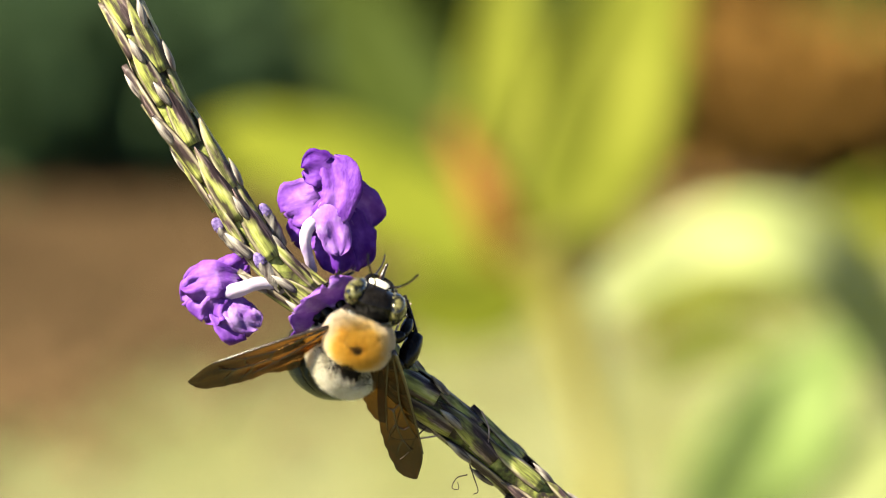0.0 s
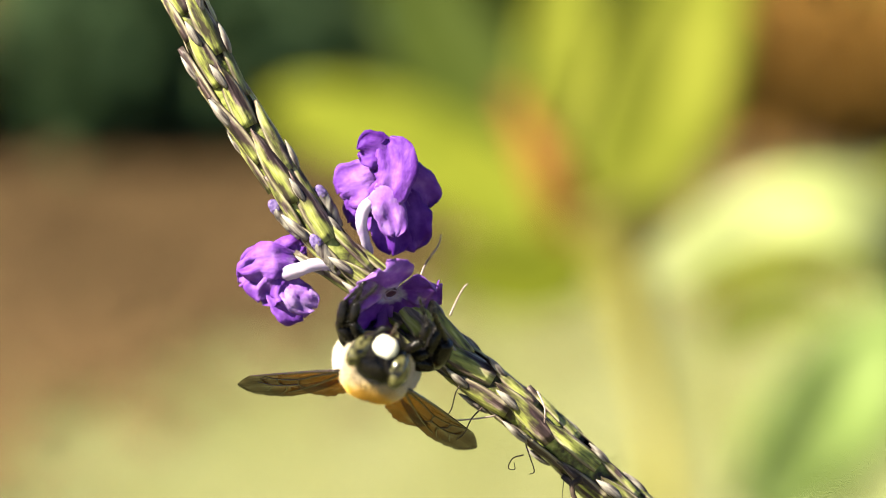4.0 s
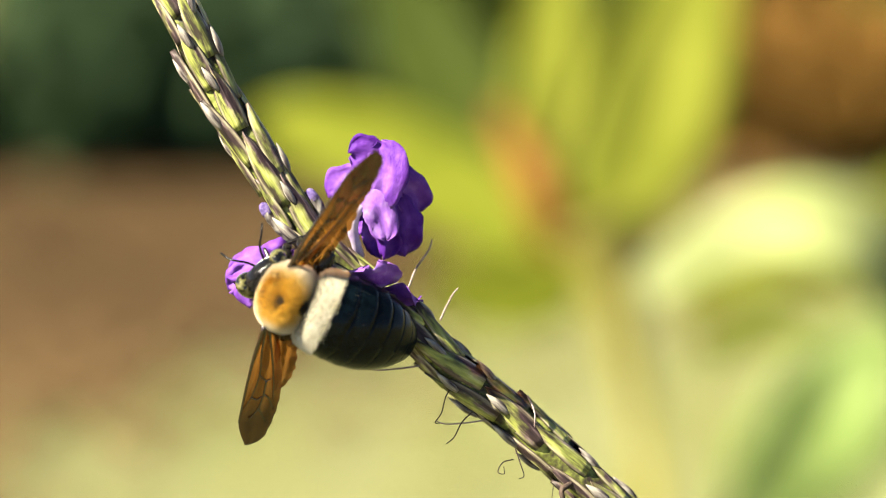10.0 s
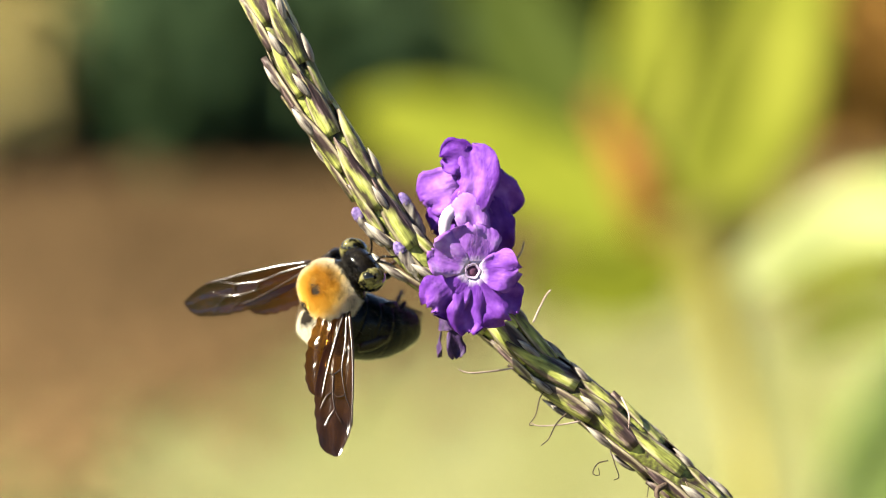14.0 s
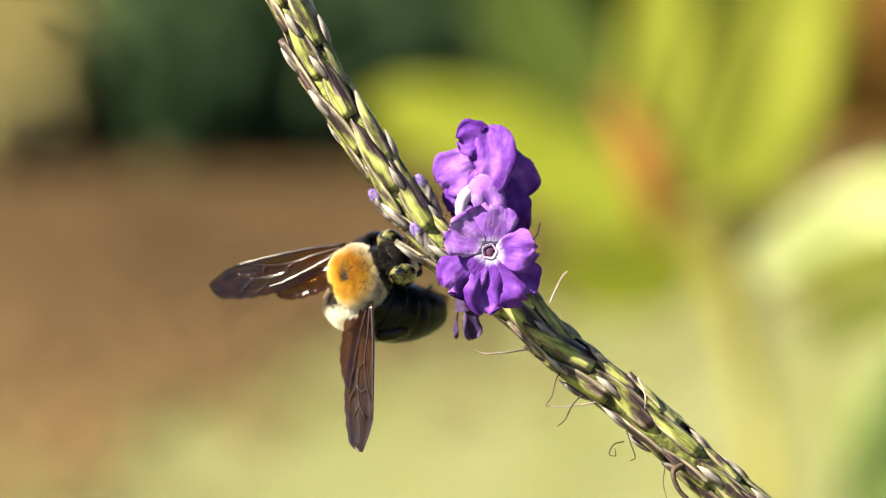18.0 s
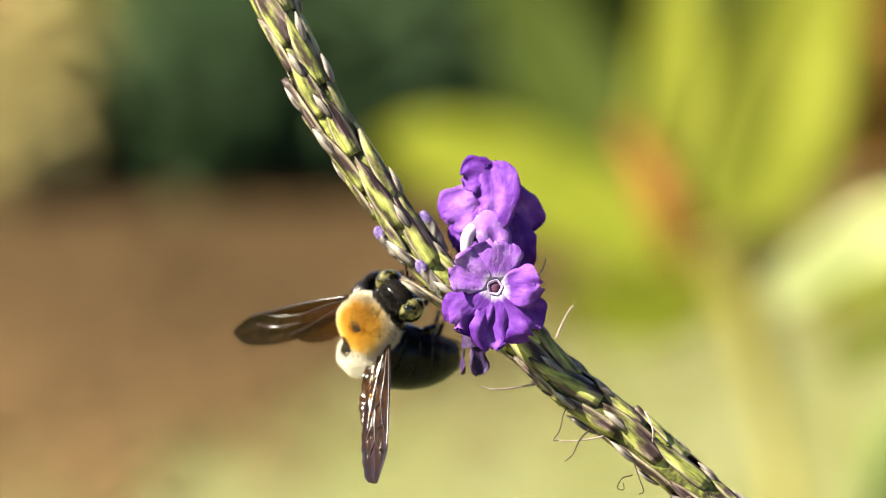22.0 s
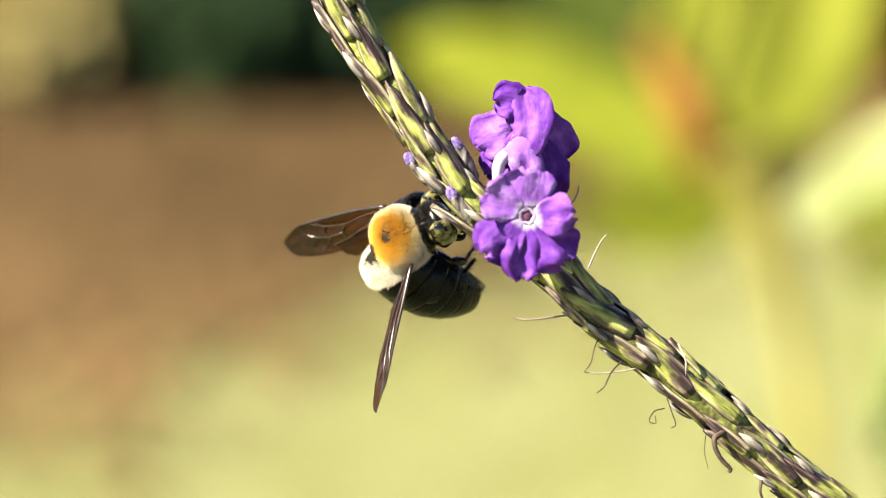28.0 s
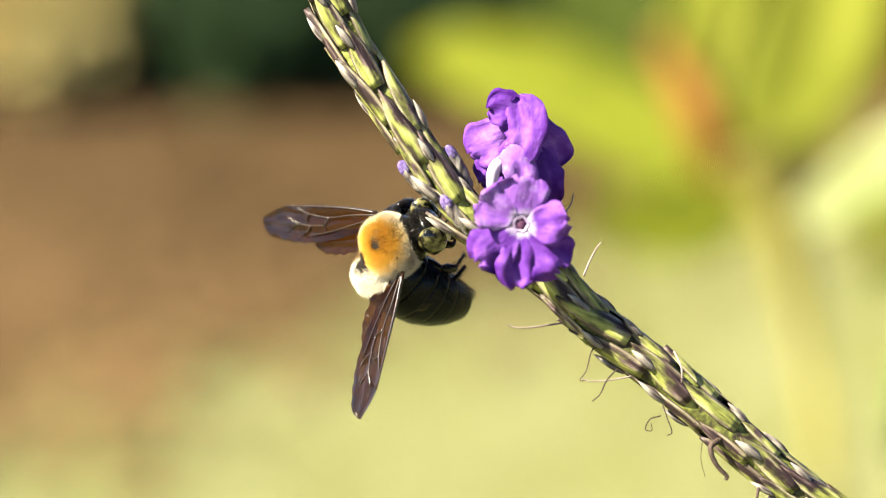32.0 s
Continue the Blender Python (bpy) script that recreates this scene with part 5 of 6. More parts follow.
    walk(bee_head, [
        (0, pose(0.00000, 0.00310, -0.00020, 6.1, 0.2, -3.1)),
        (0.5, pose(0.00000, 0.00310, -0.00020, 0.0, -0.0, 0.0)),
        (1, pose(0.00000, 0.00310, -0.00020, -0.0, -0.0, -0.0)),
        (1.5, pose(0.00000, 0.00310, -0.00020, 0.0, 0.0, -0.0)),
        (2, pose(0.00000, 0.00310, -0.00020, 0.0, -0.0, 0.0)),
        (2.5, pose(0.00000, 0.00310, -0.00020, -0.0, -12.5, -0.0)),
        (3, pose(0.00000, 0.00310, -0.00020, 0.0, -25.0, -0.0)),
        (3.5, pose(0.00000, 0.00310, -0.00020, 0.0, -20.0, 0.0)),
        (5.5, pose(0.00000, 0.00310, -0.00020, 0.0, -0.0, 0.0)),
        (6, pose(0.00000, 0.00310, -0.00020, 0.0, -0.0, 0.0)),
        (6.5, pose(0.00000, 0.00310, -0.00020, 0.0, -0.0, 0.0)),
        (7, pose(0.00000, 0.00310, -0.00020, 0.0, -0.0, 0.0)),
        (7.5, pose(0.00000, 0.00310, -0.00020, 0.0, -0.0, 0.0)),
        (8, pose(0.00000, 0.00310, -0.00020, 0.0, -0.0, 0.0)),
        (8.3, pose(0.00000, 0.00310, -0.00020, 0.0, -0.0, 0.0)),
        (8.5, pose(0.00000, 0.00310, -0.00020, 0.0, -0.0, 0.0)),
        (8.7, pose(0.00000, 0.00200, -0.00100, -0.5, -0.0, -3.0)),
        (9, pose(0.00000, 0.00200, -0.00100, -9.4, -1.4, -17.0)),
        (9.5, pose(0.00000, 0.00200, -0.00100, -12.7, -4.9, -42.0)),
        (10, pose(0.00000, 0.00200, -0.00100, -1.4, -0.4, -32.5)),
        (10.3, pose(0.00000, 0.00200, -0.00100, 1.7, 0.6, -36.7)),
        (10.6, pose(0.00000, 0.00310, -0.00020, -1.9, -0.8, -43.9)),
        (11, pose(0.00000, 0.00310, -0.00020, -8.5, -3.5, -44.2)),
        (11.5, pose(0.00000, 0.00310, -0.00020, -1.3, -0.3, -22.5)),
        (12, pose(0.00000, 0.00310, -0.00020, -8.1, -1.4, -20.1)),
        (12.4, pose(0.00000, 0.00310, -0.00020, -1.2, -3.0, -2.8)),
        (12.7, pose(0.00000, 0.00310, -0.00020, -6.4, -5.3, -1.0)),
        (13, pose(0.00000, 0.00310, -0.00020, -1.8, -7.5, -3.1)),
        (13.5, pose(0.00000, 0.00310, -0.00020, -0.0, -11.2, -0.0)),
        (15.5, pose(0.00000, 0.00310, -0.00020, -6.5, -14.9, 1.2)),
        (16, pose(0.00000, 0.00310, -0.00020, -6.5, -14.9, 1.2)),
        (16.5, pose(0.00000, 0.00310, -0.00020, -6.5, -14.9, 1.2)),
        (17, pose(0.00000, 0.00310, -0.00020, -5.4, -14.8, 4.7)),
        (17.5, pose(0.00000, 0.00310, -0.00020, -8.8, -15.4, -4.9)),
        (18, pose(0.00000, 0.00310, -0.00020, -6.5, -14.9, 1.2)),
        (18.5, pose(0.00000, 0.00310, -0.00020, -6.5, -14.9, 1.2)),
        (19, pose(0.00000, 0.00310, -0.00020, -6.5, -14.9, 1.2)),
        (19.5, pose(0.00000, 0.00310, -0.00020, -5.6, -14.8, 3.4)),
        (20, pose(0.00000, 0.00310, -0.00020, -6.1, -14.9, 1.7)),
        (20.5, pose(0.00000, 0.00310, -0.00020, -6.1, -14.9, 1.6)),
        (21, pose(0.00000, 0.00310, -0.00020, -6.1, -15.1, -1.2)),
        (21.5, pose(0.00000, 0.00310, -0.00020, -4.9, -14.7, 7.6)),
        (22, pose(0.00000, 0.00310, -0.00020, -5.4, -14.8, 4.7)),
        (22.5, pose(0.00000, 0.00310, -0.00020, -5.8, -14.9, 2.7)),
        (23, pose(0.00000, 0.00310, -0.00020, -7.2, -15.1, -2.4)),
        (23.5, pose(0.00000, 0.00310, -0.00020, -6.6, -19.9, 1.5)),
        (24, pose(0.00000, 0.00310, -0.00020, -6.9, -24.9, 2.4)),
        (24.5, pose(0.00000, 0.00310, -0.00020, -7.2, -29.8, 3.1)),
        (25, pose(0.00000, 0.00310, -0.00020, -7.2, -29.8, 3.1)),
        (25.5, pose(0.00000, 0.00310, -0.00020, -7.2, -29.8, 3.1)),
        (27.5, pose(0.00000, 0.00310, -0.00020, -7.2, -29.8, 3.1)),
        (28, pose(0.00000, 0.00310, -0.00020, -7.2, -29.8, 3.1)),
        (28.5, pose(0.00000, 0.00310, -0.00020, -7.2, -29.8, 3.1)),
        (29, pose(0.00000, 0.00310, -0.00020, -7.2, -29.8, 3.1)),
        (29.5, pose(0.00000, 0.00310, -0.00020, -7.2, -29.8, 3.1)),
        (30, pose(0.00000, 0.00310, -0.00020, -7.2, -29.8, 3.1)),
        (30.5, pose(0.00000, 0.00310, -0.00020, -7.2, -29.8, 3.1)),
        (31, pose(0.00000, 0.00310, -0.00020, -7.2, -29.8, 3.1)),
        (31.5, pose(0.00000, 0.00310, -0.00020, -8.4, -30.0, 0.5)),
        (32, pose(0.00000, 0.00310, -0.00020, -7.2, -29.8, 3.1)),
    ])
    walk(bee_abdomen, [
        (0, pose(0.00000, -0.00280, -0.00180, 52.4, 10.4, -21.0)),
        (0.5, pose(0.00000, -0.00280, -0.00180, 45.5, 1.7, -4.0)),
        (1, pose(0.00000, -0.00280, -0.00180, 28.3, -1.9, 7.5)),
        (1.5, pose(0.00000, -0.00280, -0.00180, 11.9, -1.0, 9.6)),
        (2, pose(0.00000, -0.00280, -0.00180, -4.9, 0.1, 1.6)),
        (2.5, pose(0.00000, -0.00280, -0.00180, -7.5, 0.0, 0.2)),
        (3, pose(0.00000, -0.00280, -0.00180, -11.4, 0.2, 1.6)),
        (3.5, pose(0.00000, -0.00280, -0.00180, -6.9, -0.1, -0.9)),
        (5.5, pose(0.00000, -0.00280, -0.00180, 17.5, 0.7, -4.4)),
        (6, pose(0.00000, -0.00280, -0.00180, 18.0, 0.8, -5.2)),
        (6.5, pose(0.00000, -0.00280, -0.00180, 18.0, 0.8, -5.2)),
        (7, pose(0.00000, -0.00280, -0.00180, 19.5, 0.7, -3.9)),
        (7.5, pose(0.00000, -0.00280, -0.00180, 26.5, -0.3, 1.3)),
        (8, pose(0.00000, -0.00280, -0.00180, 36.0, -0.0, 0.0)),
        (8.3, pose(0.00000, -0.00280, -0.00180, 47.9, -0.0, 0.0)),
        (8.5, pose(0.00000, -0.00280, -0.00180, 51.3, -0.0, 0.0)),
        (8.7, pose(0.00000, -0.00320, -0.00190, 36.9, -0.4, 1.1)),
        (9, pose(0.00000, -0.00320, -0.00190, 15.0, 0.3, -2.2)),
        (9.5, pose(0.00000, -0.00320, -0.00190, 30.0, -1.0, 3.6)),
        (10, pose(0.00000, -0.00320, -0.00190, 25.9, 1.0, -4.3)),
        (10.3, pose(0.00000, -0.00320, -0.00190, 27.1, -0.1, 0.4)),
        (10.6, pose(0.00000, -0.00280, -0.00180, 19.0, -3.1, -13.7)),
        (11, pose(0.00000, -0.00280, -0.00180, 21.5, -15.7, -11.6)),
        (11.5, pose(0.00000, -0.00280, -0.00180, 65.1, -19.4, 3.4)),
        (12, pose(0.00000, -0.00280, -0.00180, 62.7, -27.0, 17.9)),
        (12.4, pose(0.00000, -0.00280, -0.00180, 84.3, -33.1, 1.3)),
        (12.7, pose(0.00000, -0.00240, -0.00190, 74.7, -37.1, 19.7)),
        (13, pose(0.00000, -0.00240, -0.00190, 68.3, -36.6, 23.1)),
        (13.5, pose(0.00000, -0.00240, -0.00190, 68.4, -37.7, 39.1)),
        (15.5, pose(0.00000, -0.00240, -0.00190, 64.3, -40.3, 65.6)),
        (16, pose(0.00000, -0.00240, -0.00190, 64.3, -40.3, 65.6)),
        (16.5, pose(0.00000, -0.00240, -0.00190, 64.3, -40.3, 65.6)),
        (17, pose(0.00000, -0.00240, -0.00190, 60.5, -36.7, 55.7)),
        (17.5, pose(0.00000, -0.00240, -0.00190, 62.6, -38.4, 60.1)),
        (18, pose(0.00000, -0.00240, -0.00190, 64.3, -40.3, 65.6)),
        (18.5, pose(0.00000, -0.00240, -0.00190, 64.3, -40.3, 65.6)),
        (19, pose(0.00000, -0.00240, -0.00190, 64.3, -40.3, 65.6)),
        (19.5, pose(0.00000, -0.00240, -0.00190, 60.2, -36.7, 54.5)),
        (20, pose(0.00000, -0.00240, -0.00190, 57.2, -47.4, 37.5)),
        (20.5, pose(0.00000, -0.00240, -0.00190, 55.6, -48.7, 35.9)),
        (21, pose(0.00000, -0.00240, -0.00190, 61.1, -48.5, 37.6)),
        (21.5, pose(0.00000, -0.00240, -0.00190, 48.8, -41.3, 57.7)),
        (22, pose(0.00000, -0.00240, -0.00190, 52.7, -41.0, 61.2)),
        (22.5, pose(0.00000, -0.00240, -0.00190, 53.2, -41.4, 62.8)),
        (23, pose(0.00000, -0.00240, -0.00190, 57.8, -41.5, 66.7)),
        (23.5, pose(0.00000, -0.00240, -0.00190, 61.1, -41.4, 67.7)),
        (24, pose(0.00000, -0.00240, -0.00190, 64.3, -40.3, 65.6)),
        (24.5, pose(0.00000, -0.00240, -0.00190, 64.3, -40.3, 65.6)),
        (25, pose(0.00000, -0.00240, -0.00190, 64.3, -40.3, 65.6)),
        (25.5, pose(0.00000, -0.00240, -0.00190, 64.3, -40.3, 65.6)),
        (27.5, pose(0.00000, -0.00240, -0.00190, 53.4, -35.3, 61.4)),
        (28, pose(0.00000, -0.00240, -0.00190, 53.4, -35.3, 61.4)),
        (28.5, pose(0.00000, -0.00240, -0.00190, 53.4, -35.3, 61.4)),
        (29, pose(0.00000, -0.00240, -0.00190, 53.4, -35.3, 61.4)),
        (29.5, pose(0.00000, -0.00240, -0.00190, 53.4, -35.3, 61.4)),
        (30, pose(0.00000, -0.00240, -0.00190, 53.4, -35.3, 61.4)),
        (30.5, pose(0.00000, -0.00240, -0.00190, 53.4, -35.3, 61.4)),
        (31, pose(0.00000, -0.00240, -0.00190, 53.4, -35.3, 61.4)),
        (31.5, pose(0.00000, -0.00240, -0.00190, 52.7, -34.5, 58.6)),
        (32, pose(0.00000, -0.00240, -0.00190, 53.4, -35.3, 61.4)),
    ])
    walk(bee_wing_left, [
        (0, pose(-0.00400, 0.00030, 0.00160, 32.0, -6.7, 42.2)),
        (0.5, pose(-0.00400, 0.00030, 0.00160, 14.2, -12.3, 48.8)),
        (1, pose(-0.00400, 0.00030, 0.00160, -4.5, -9.7, 46.4)),
        (1.5, pose(-0.00400, 0.00030, 0.00160, -22.9, -12.6, 50.0)),
        (2, pose(-0.00400, 0.00030, 0.00160, -16.6, -12.4, 49.9)),
        (2.5, pose(-0.00400, 0.00030, 0.00160, -20.0, -12.4, 54.9)),
        (3, pose(-0.00400, 0.00030, 0.00160, -37.2, 5.5, 49.1)),
        (3.5, pose(-0.00400, 0.00030, 0.00160, -19.9, 9.3, 47.4)),
        (5.5, pose(-0.00400, 0.00030, 0.00160, -11.3, 4.1, 42.5)),
        (6, pose(-0.00400, 0.00030, 0.00160, 2.6, 10.1, 42.5)),
        (6.5, pose(-0.00400, 0.00030, 0.00160, 0.6, 7.1, 45.1)),
        (7, pose(-0.00400, 0.00030, 0.00160, 2.5, 6.6, 48.7)),
        (7.5, pose(-0.00400, 0.00030, 0.00160, 7.2, -3.6, 63.8)),
        (8, pose(-0.00400, 0.00030, 0.00160, 12.1, -11.9, 48.5)),
        (8.3, pose(-0.00400, 0.00030, 0.00160, 16.6, -13.6, 48.7)),
        (8.5, pose(-0.00400, 0.00030, 0.00160, 25.2, -7.5, 40.3)),
        (8.7, pose(-0.00400, 0.00030, 0.00160, 28.8, -7.8, 44.2)),
        (9, pose(-0.00400, 0.00030, 0.00160, 3.8, -12.5, 14.1)),
        (9.5, pose(-0.00400, 0.00030, 0.00160, 54.7, -35.3, -12.9)),
        (10, pose(-0.00400, 0.00030, 0.00160, 47.3, -23.6, -0.3)),
        (10.3, pose(-0.00400, 0.00030, 0.00160, 39.8, -36.3, 8.2)),
        (10.6, pose(-0.00400, 0.00030, 0.00160, 44.3, -24.7, 11.3)),
        (11, pose(-0.00400, 0.00030, 0.00160, 53.7, -8.7, 13.3)),
        (11.5, pose(-0.00400, 0.00030, 0.00160, 59.9, -7.2, 44.3)),
        (12, pose(-0.00400, 0.00030, 0.00160, 54.5, -10.5, 49.3)),
        (12.4, pose(-0.00400, 0.00030, 0.00160, 37.5, -20.3, 49.5)),
        (12.7, pose(-0.00400, 0.00030, 0.00160, 33.0, -5.4, 58.1)),
        (13, pose(-0.00400, 0.00030, 0.00160, 33.6, 5.1, 54.3)),
        (13.5, pose(-0.00400, 0.00030, 0.00160, 31.0, -1.5, 63.6)),
        (15.5, pose(-0.00400, 0.00030, 0.00160, -8.6, -0.5, 56.9)),
        (16, pose(-0.00400, 0.00030, 0.00160, -6.9, -6.2, 51.3)),
        (16.5, pose(-0.00400, 0.00030, 0.00160, 2.6, 2.6, 60.3)),
        (17, pose(-0.00400, 0.00030, 0.00160, -0.4, 4.3, 50.8)),
        (17.5, pose(-0.00400, 0.00030, 0.00160, 7.2, -2.6, 57.9)),
        (18, pose(-0.00400, 0.00030, 0.00160, 10.2, 5.7, 76.0)),
        (18.5, pose(-0.00400, 0.00030, 0.00160, 8.2, -3.8, 73.4)),
        (19, pose(-0.00400, 0.00030, 0.00160, 8.6, -1.9, 70.2)),
        (19.5, pose(-0.00400, 0.00030, 0.00160, 24.7, -2.1, 61.0)),
        (20, pose(-0.00400, 0.00030, 0.00160, 16.0, -22.6, 37.2)),
        (20.5, pose(-0.00400, 0.00030, 0.00160, 14.5, -20.8, 42.8)),
        (21, pose(-0.00400, 0.00030, 0.00160, 19.8, -17.7, 59.7)),
        (21.5, pose(-0.00400, 0.00030, 0.00160, 23.3, -8.5, 71.5)),
        (22, pose(-0.00400, 0.00030, 0.00160, 25.5, -10.3, 62.2)),
        (22.5, pose(-0.00400, 0.00030, 0.00160, 11.4, -5.6, 62.5)),
        (23, pose(-0.00400, 0.00030, 0.00160, 14.8, -5.3, 74.5)),
        (23.5, pose(-0.00400, 0.00030, 0.00160, 17.0, -6.6, 75.4)),
        (24, pose(-0.00400, 0.00030, 0.00160, 28.8, -14.7, 75.5)),
        (24.5, pose(-0.00400, 0.00030, 0.00160, 26.2, -20.9, 72.7)),
        (25, pose(-0.00400, 0.00030, 0.00160, 26.1, -21.6, 70.8)),
        (25.5, pose(-0.00400, 0.00030, 0.00160, 26.4, -21.8, 69.1)),
        (27.5, pose(-0.00400, 0.00030, 0.00160, 26.0, -21.3, 72.9)),
        (28, pose(-0.00400, 0.00030, 0.00160, 26.7, -20.1, 71.6)),
        (28.5, pose(-0.00400, 0.00030, 0.00160, 26.8, -20.2, 70.9)),
        (29, pose(-0.00400, 0.00030, 0.00160, 25.7, -22.0, 72.5)),
        (29.5, pose(-0.00400, 0.00030, 0.00160, 25.7, -21.5, 73.7)),
        (30, pose(-0.00400, 0.00030, 0.00160, 21.0, -19.9, 74.0)),
        (30.5, pose(-0.00400, 0.00030, 0.00160, 22.0, -19.5, 70.0)),
        (31, pose(-0.00400, 0.00030, 0.00160, 19.0, -17.9, 59.8)),
        (31.5, pose(-0.00400, 0.00030, 0.00160, 13.9, -1.9, 66.3)),
        (32, pose(-0.00400, 0.00030, 0.00160, 9.5, -14.0, 58.3)),
    ])
    walk(bee_wing_right, [
        (0, pose(0.00400, 0.00030, 0.00160, 19.1, 14.6, -55.6)),
        (0.5, pose(0.00400, 0.00030, 0.00160, 12.8, 12.8, -52.2)),
        (1, pose(0.00400, 0.00030, 0.00160, -0.2, 15.9, -55.1)),
        (1.5, pose(0.00400, 0.00030, 0.00160, -1.5, -2.8, -50.3)),
        (2, pose(0.00400, 0.00030, 0.00160, -11.4, -10.4, -44.9)),
        (2.5, pose(0.00400, 0.00030, 0.00160, -15.6, -11.3, -46.8)),
        (3, pose(0.00400, 0.00030, 0.00160, -31.9, -2.9, -41.4)),
        (3.5, pose(0.00400, 0.00030, 0.00160, -29.5, -3.7, -45.9)),
        (5.5, pose(0.00400, 0.00030, 0.00160, -24.5, -7.1, -55.6)),
        (6, pose(0.00400, 0.00030, 0.00160, -31.6, -9.1, -52.1)),
        (6.5, pose(0.00400, 0.00030, 0.00160, -32.6, -8.3, -56.2)),
        (7, pose(0.00400, 0.00030, 0.00160, -34.6, -2.6, -58.0)),
        (7.5, pose(0.00400, 0.00030, 0.00160, -24.0, -1.3, -44.8)),
        (8, pose(0.00400, 0.00030, 0.00160, 8.2, 8.7, -46.1)),
        (8.3, pose(0.00400, 0.00030, 0.00160, 20.7, 8.7, -45.7)),
        (8.5, pose(0.00400, 0.00030, 0.00160, 25.4, 9.2, -53.9)),
        (8.7, pose(0.00400, 0.00030, 0.00160, 19.3, -28.1, -44.3)),
        (9, pose(0.00400, 0.00030, 0.00160, 4.5, -4.4, -13.3)),
        (9.5, pose(0.00400, 0.00030, 0.00160, 65.3, -24.7, -17.5)),
        (10, pose(0.00400, 0.00030, 0.00160, 62.2, -14.0, -18.1)),
        (10.3, pose(0.00400, 0.00030, 0.00160, 59.9, -16.3, -19.0)),
        (10.6, pose(0.00400, 0.00030, 0.00160, -8.3, -21.1, -55.3)),
        (11, pose(0.00400, 0.00030, 0.00160, 10.2, -12.6, -76.1)),
        (11.5, pose(0.00400, 0.00030, 0.00160, 27.6, -2.4, -49.9)),
        (12, pose(0.00400, 0.00030, 0.00160, 26.5, -2.3, -42.7)),
        (12.4, pose(0.00400, 0.00030, 0.00160, 24.5, -15.6, -38.8)),
        (12.7, pose(0.00400, 0.00030, 0.00160, 9.8, -28.1, -31.2)),
        (13, pose(0.00400, 0.00030, 0.00160, -45.4, -24.4, -36.1)),
        (13.5, pose(0.00400, 0.00030, 0.00160, -34.4, -16.3, -32.9)),
        (15.5, pose(0.00400, 0.00030, 0.00160, 11.2, -4.4, -29.6)),
        (16, pose(0.00400, 0.00030, 0.00160, 11.4, -6.6, -34.7)),
        (16.5, pose(0.00400, 0.00030, 0.00160, 10.9, -4.0, -19.0)),
        (17, pose(0.00400, 0.00030, 0.00160, 6.1, -8.6, -27.0)),
        (17.5, pose(0.00400, 0.00030, 0.00160, 12.9, -12.6, -20.8)),
        (18, pose(0.00400, 0.00030, 0.00160, 18.3, -2.3, -24.3)),
        (18.5, pose(0.00400, 0.00030, 0.00160, 18.1, -3.3, -24.7)),
        (19, pose(0.00400, 0.00030, 0.00160, 17.0, -8.7, -25.5)),
        (19.5, pose(0.00400, 0.00030, 0.00160, 15.8, -5.6, -38.3)),
        (20, pose(0.00400, 0.00030, 0.00160, 33.3, -29.7, -56.0)),
        (20.5, pose(0.00400, 0.00030, 0.00160, 33.6, -26.5, -54.1)),
        (21, pose(0.00400, 0.00030, 0.00160, 31.9, -21.8, -39.5)),
        (21.5, pose(0.00400, 0.00030, 0.00160, 15.5, -29.7, -28.7)),
        (22, pose(0.00400, 0.00030, 0.00160, 23.8, -29.8, -31.3)),
        (22.5, pose(0.00400, 0.00030, 0.00160, 24.5, -25.2, -25.4)),
        (23, pose(0.00400, 0.00030, 0.00160, 29.5, -7.5, -28.7)),
        (23.5, pose(0.00400, 0.00030, 0.00160, 37.7, -6.2, -28.3)),
        (24, pose(0.00400, 0.00030, 0.00160, 40.9, -2.4, -24.4)),
        (24.5, pose(0.00400, 0.00030, 0.00160, 45.4, -14.5, -24.7)),
        (25, pose(0.00400, 0.00030, 0.00160, 35.8, -10.4, -30.1)),
        (25.5, pose(0.00400, 0.00030, 0.00160, 48.8, -12.4, -22.6)),
        (27.5, pose(0.00400, 0.00030, 0.00160, 49.6, -6.4, -34.4)),
        (28, pose(0.00400, 0.00030, 0.00160, 49.6, -6.8, -35.8)),
        (28.5, pose(0.00400, 0.00030, 0.00160, 49.6, -6.7, -35.8)),
        (29, pose(0.00400, 0.00030, 0.00160, 49.6, -7.2, -35.6)),
        (29.5, pose(0.00400, 0.00030, 0.00160, 49.6, -7.2, -36.6)),
        (30, pose(0.00400, 0.00030, 0.00160, 47.0, -8.2, -38.8)),
        (30.5, pose(0.00400, 0.00030, 0.00160, 44.4, -8.0, -38.6)),
        (31, pose(0.00400, 0.00030, 0.00160, 34.8, -8.6, -39.6)),
        (31.5, pose(0.00400, 0.00030, 0.00160, 17.2, -4.0, -29.9)),
        (32, pose(0.00400, 0.00030, 0.00160, 24.5, -7.4, -36.8)),
    ])
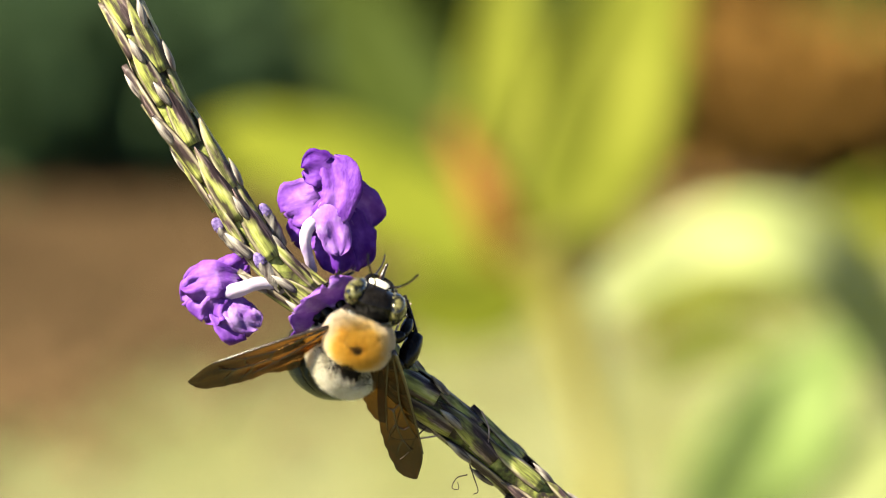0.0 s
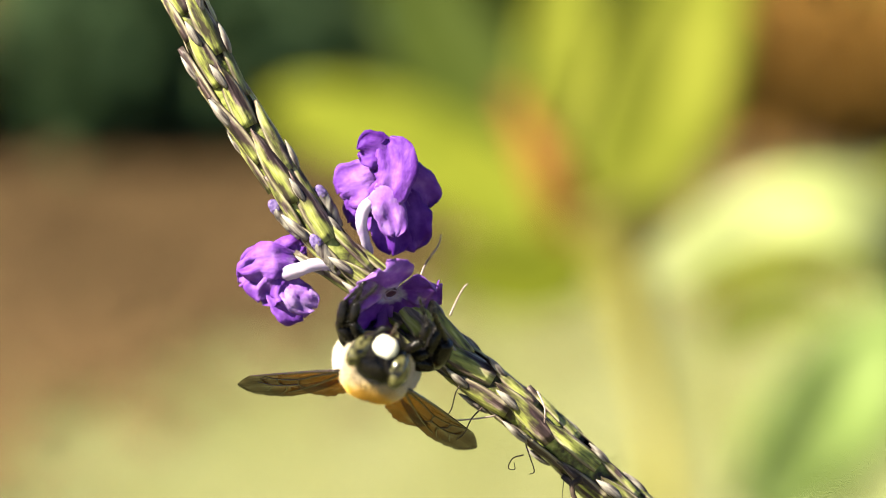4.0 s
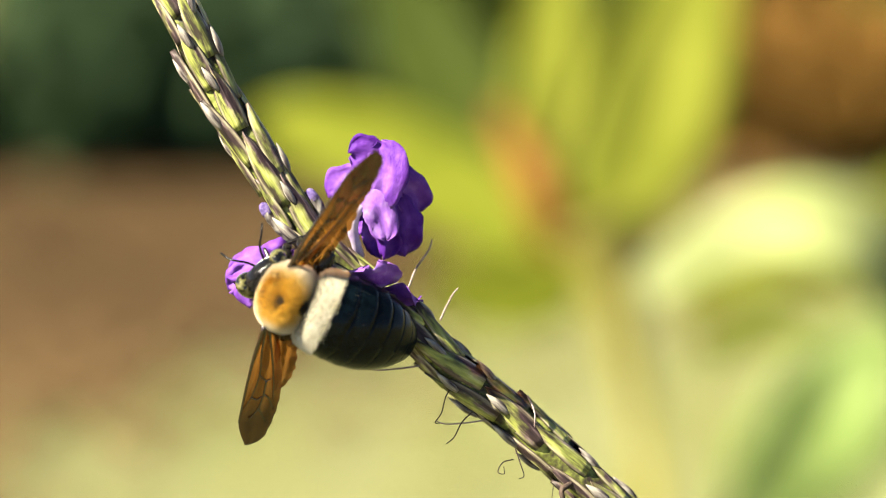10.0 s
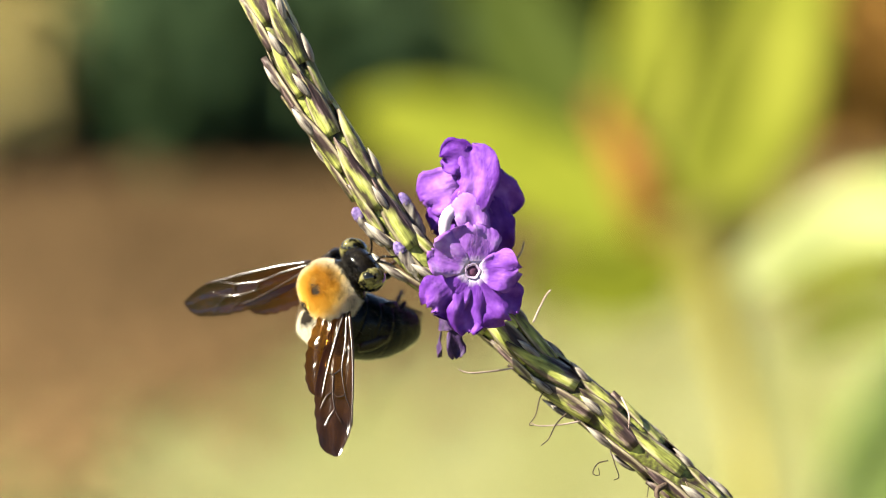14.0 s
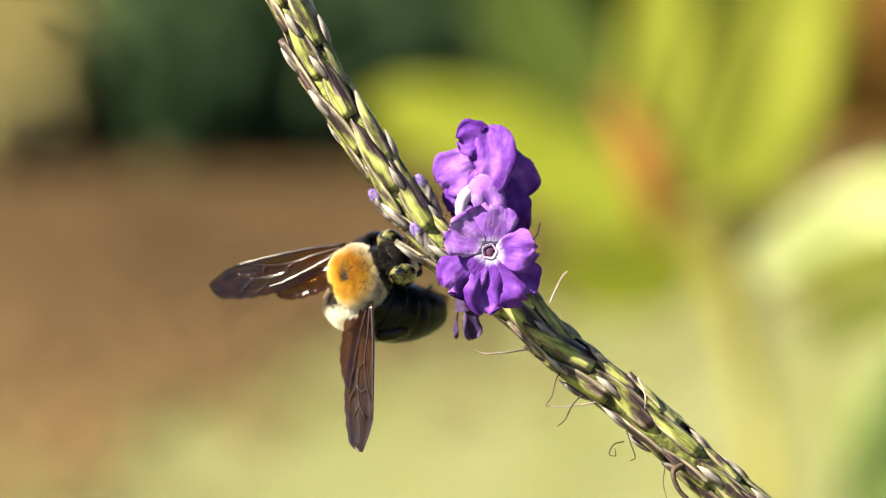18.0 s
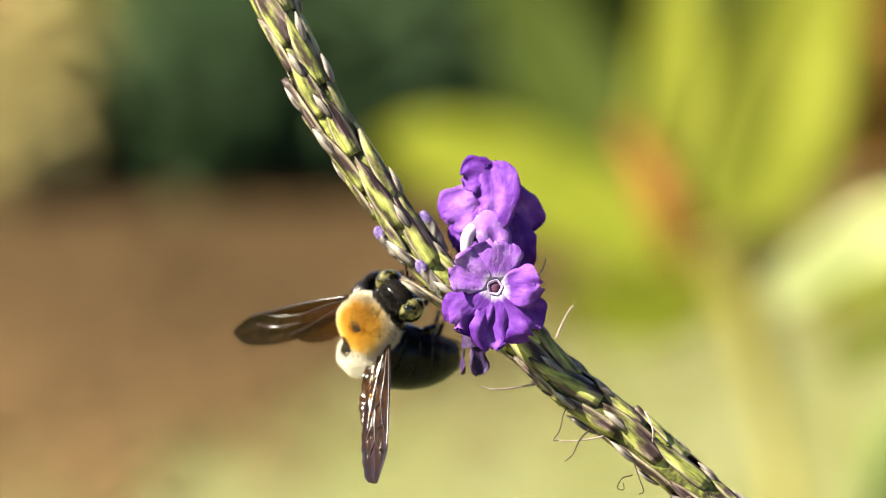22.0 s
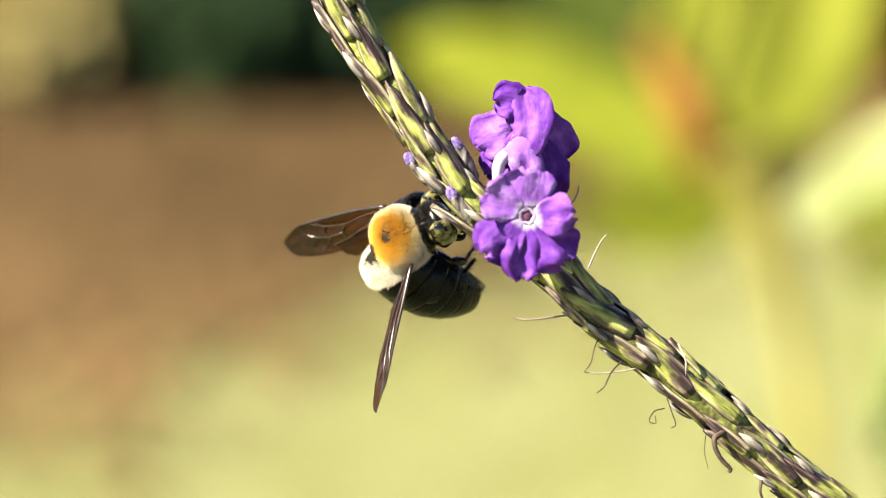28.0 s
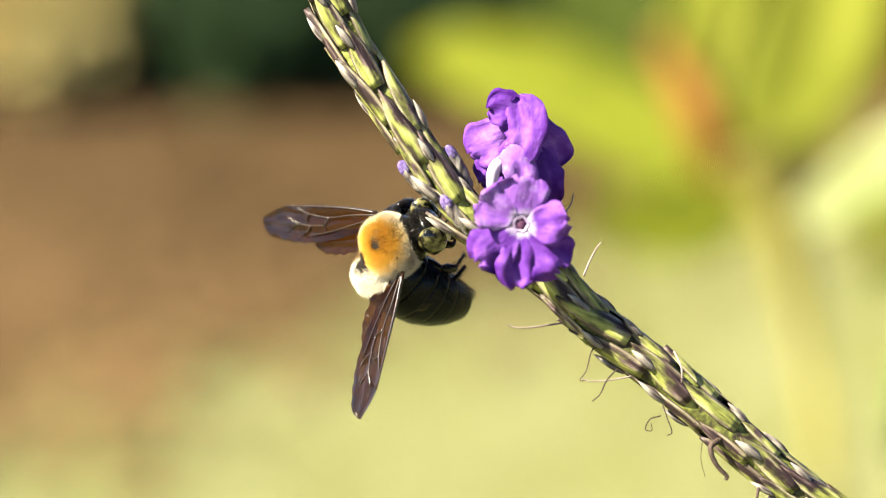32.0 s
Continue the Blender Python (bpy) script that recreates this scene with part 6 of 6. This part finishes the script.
    walk(bee_hindleg, [
        (0, pose(0.00320, -0.00180, -0.00260, 0.0, -0.0, 0.0)),
        (24.5, pose(0.00320, -0.00180, -0.00260, 0.0, -0.0, 0.0)),
        (24.75, pose(0.00320, -0.00180, -0.00260, -2.4, -13.2, -31.0)),
        (24.95, pose(0.00320, -0.00180, -0.00260, 5.1, -27.9, -71.9)),
        (25.1, pose(0.00320, -0.00180, -0.00260, 5.1, -27.9, -71.9)),
        (25.3, pose(0.00320, -0.00180, -0.00260, -2.4, -13.2, -31.0)),
        (25.5, pose(0.00320, -0.00180, -0.00260, 0.0, -0.0, 0.0)),
        (32, pose(0.00320, -0.00180, -0.00260, 0.0, -0.0, 0.0)),
    ])
    walk(front_blossom, [
        (0, SITE @ pose(0.01000, -0.00060, 0.00520, 48.0, 0.0, 20.0)),
        (3.5, SITE @ pose(0.01000, -0.00060, 0.00520, 48.0, 0.0, 20.0)),
        (5.5, SITE @ pose(0.00930, -0.00110, 0.00420, 62.9, 0.0, 6.0)),
        (8.4, SITE @ pose(0.00874, -0.00120, 0.00420, 62.9, 0.0, 0.0)),
        (9.2, SITE @ pose(0.00880, -0.00028, 0.00200, 55.5, 0.0, 0.0)),
        (10.3, SITE @ pose(0.00879, 0.00007, 0.00250, 45.0, 0.0, 0.0)),
        (10.6, SITE @ pose(0.00882, 0.00217, 0.00650, 11.6, 5.9, 0.0)),
        (11, SITE @ pose(0.00943, 0.00251, 0.00700, 0.0, 7.1, 0.0)),
        (13.5, SITE @ pose(0.00957, 0.00293, 0.00700, 0.0, 7.1, 0.0)),
        (15.5, SITE @ pose(0.00964, 0.00307, 0.00700, -1.1, 1.1, 0.0)),
        (32, SITE @ pose(0.00964, 0.00307, 0.00700, -1.1, 1.1, 0.0)),
    ])
    walk(left_blossom, [
        (0, SITE @ pose(-0.00349, 0.00050, 0.00100, -166.6, -57.3, -180.0)),
        (9.5, SITE @ pose(-0.00349, 0.00050, 0.00100, -166.6, -57.3, -180.0)),
        (10.4, SITE @ pose(-0.00349, 0.00050, 0.00050, -157.6, -61.9, 180.0)),
        (10.7, SITE @ pose(-0.00400, 0.00050, 0.00000, -160.7, -69.4, 180.0)),
        (11, SITE @ pose(-0.00443, 0.00064, 0.00000, -155.0, -83.3, 180.0)),
        (12, SITE @ pose(-0.00129, 0.00307, 0.00000, 0.0, -90.0, 0.0)),
        (12.6, SITE @ pose(-0.00174, 0.00282, -0.00400, -148.2, -60.3, 180.0)),
        (13.2, SITE @ pose(0.00336, 0.00007, -0.00700, -156.1, -19.4, 180.0)),
        (15.5, SITE @ pose(0.00889, 0.00301, -0.00900, 174.3, -0.0, 180.0)),
        (32, SITE @ pose(0.00889, 0.00301, -0.00900, 174.3, -0.0, 180.0)),
    ])
    walk(wilted_blossom, [
        (0, SITE @ pose(0.00686, -0.00421, 0.00000, -98.5, 45.0, 180.0)),
        (25.5, SITE @ pose(0.00686, -0.00421, 0.00000, -98.5, 45.0, 180.0)),
        (27.4, SITE @ pose(0.01023, 0.00152, -0.00500, 168.0, 32.0, 180.0)),
        (32, SITE @ pose(0.01023, 0.00152, -0.00500, 168.0, 32.0, 180.0)),
    ])


motions()
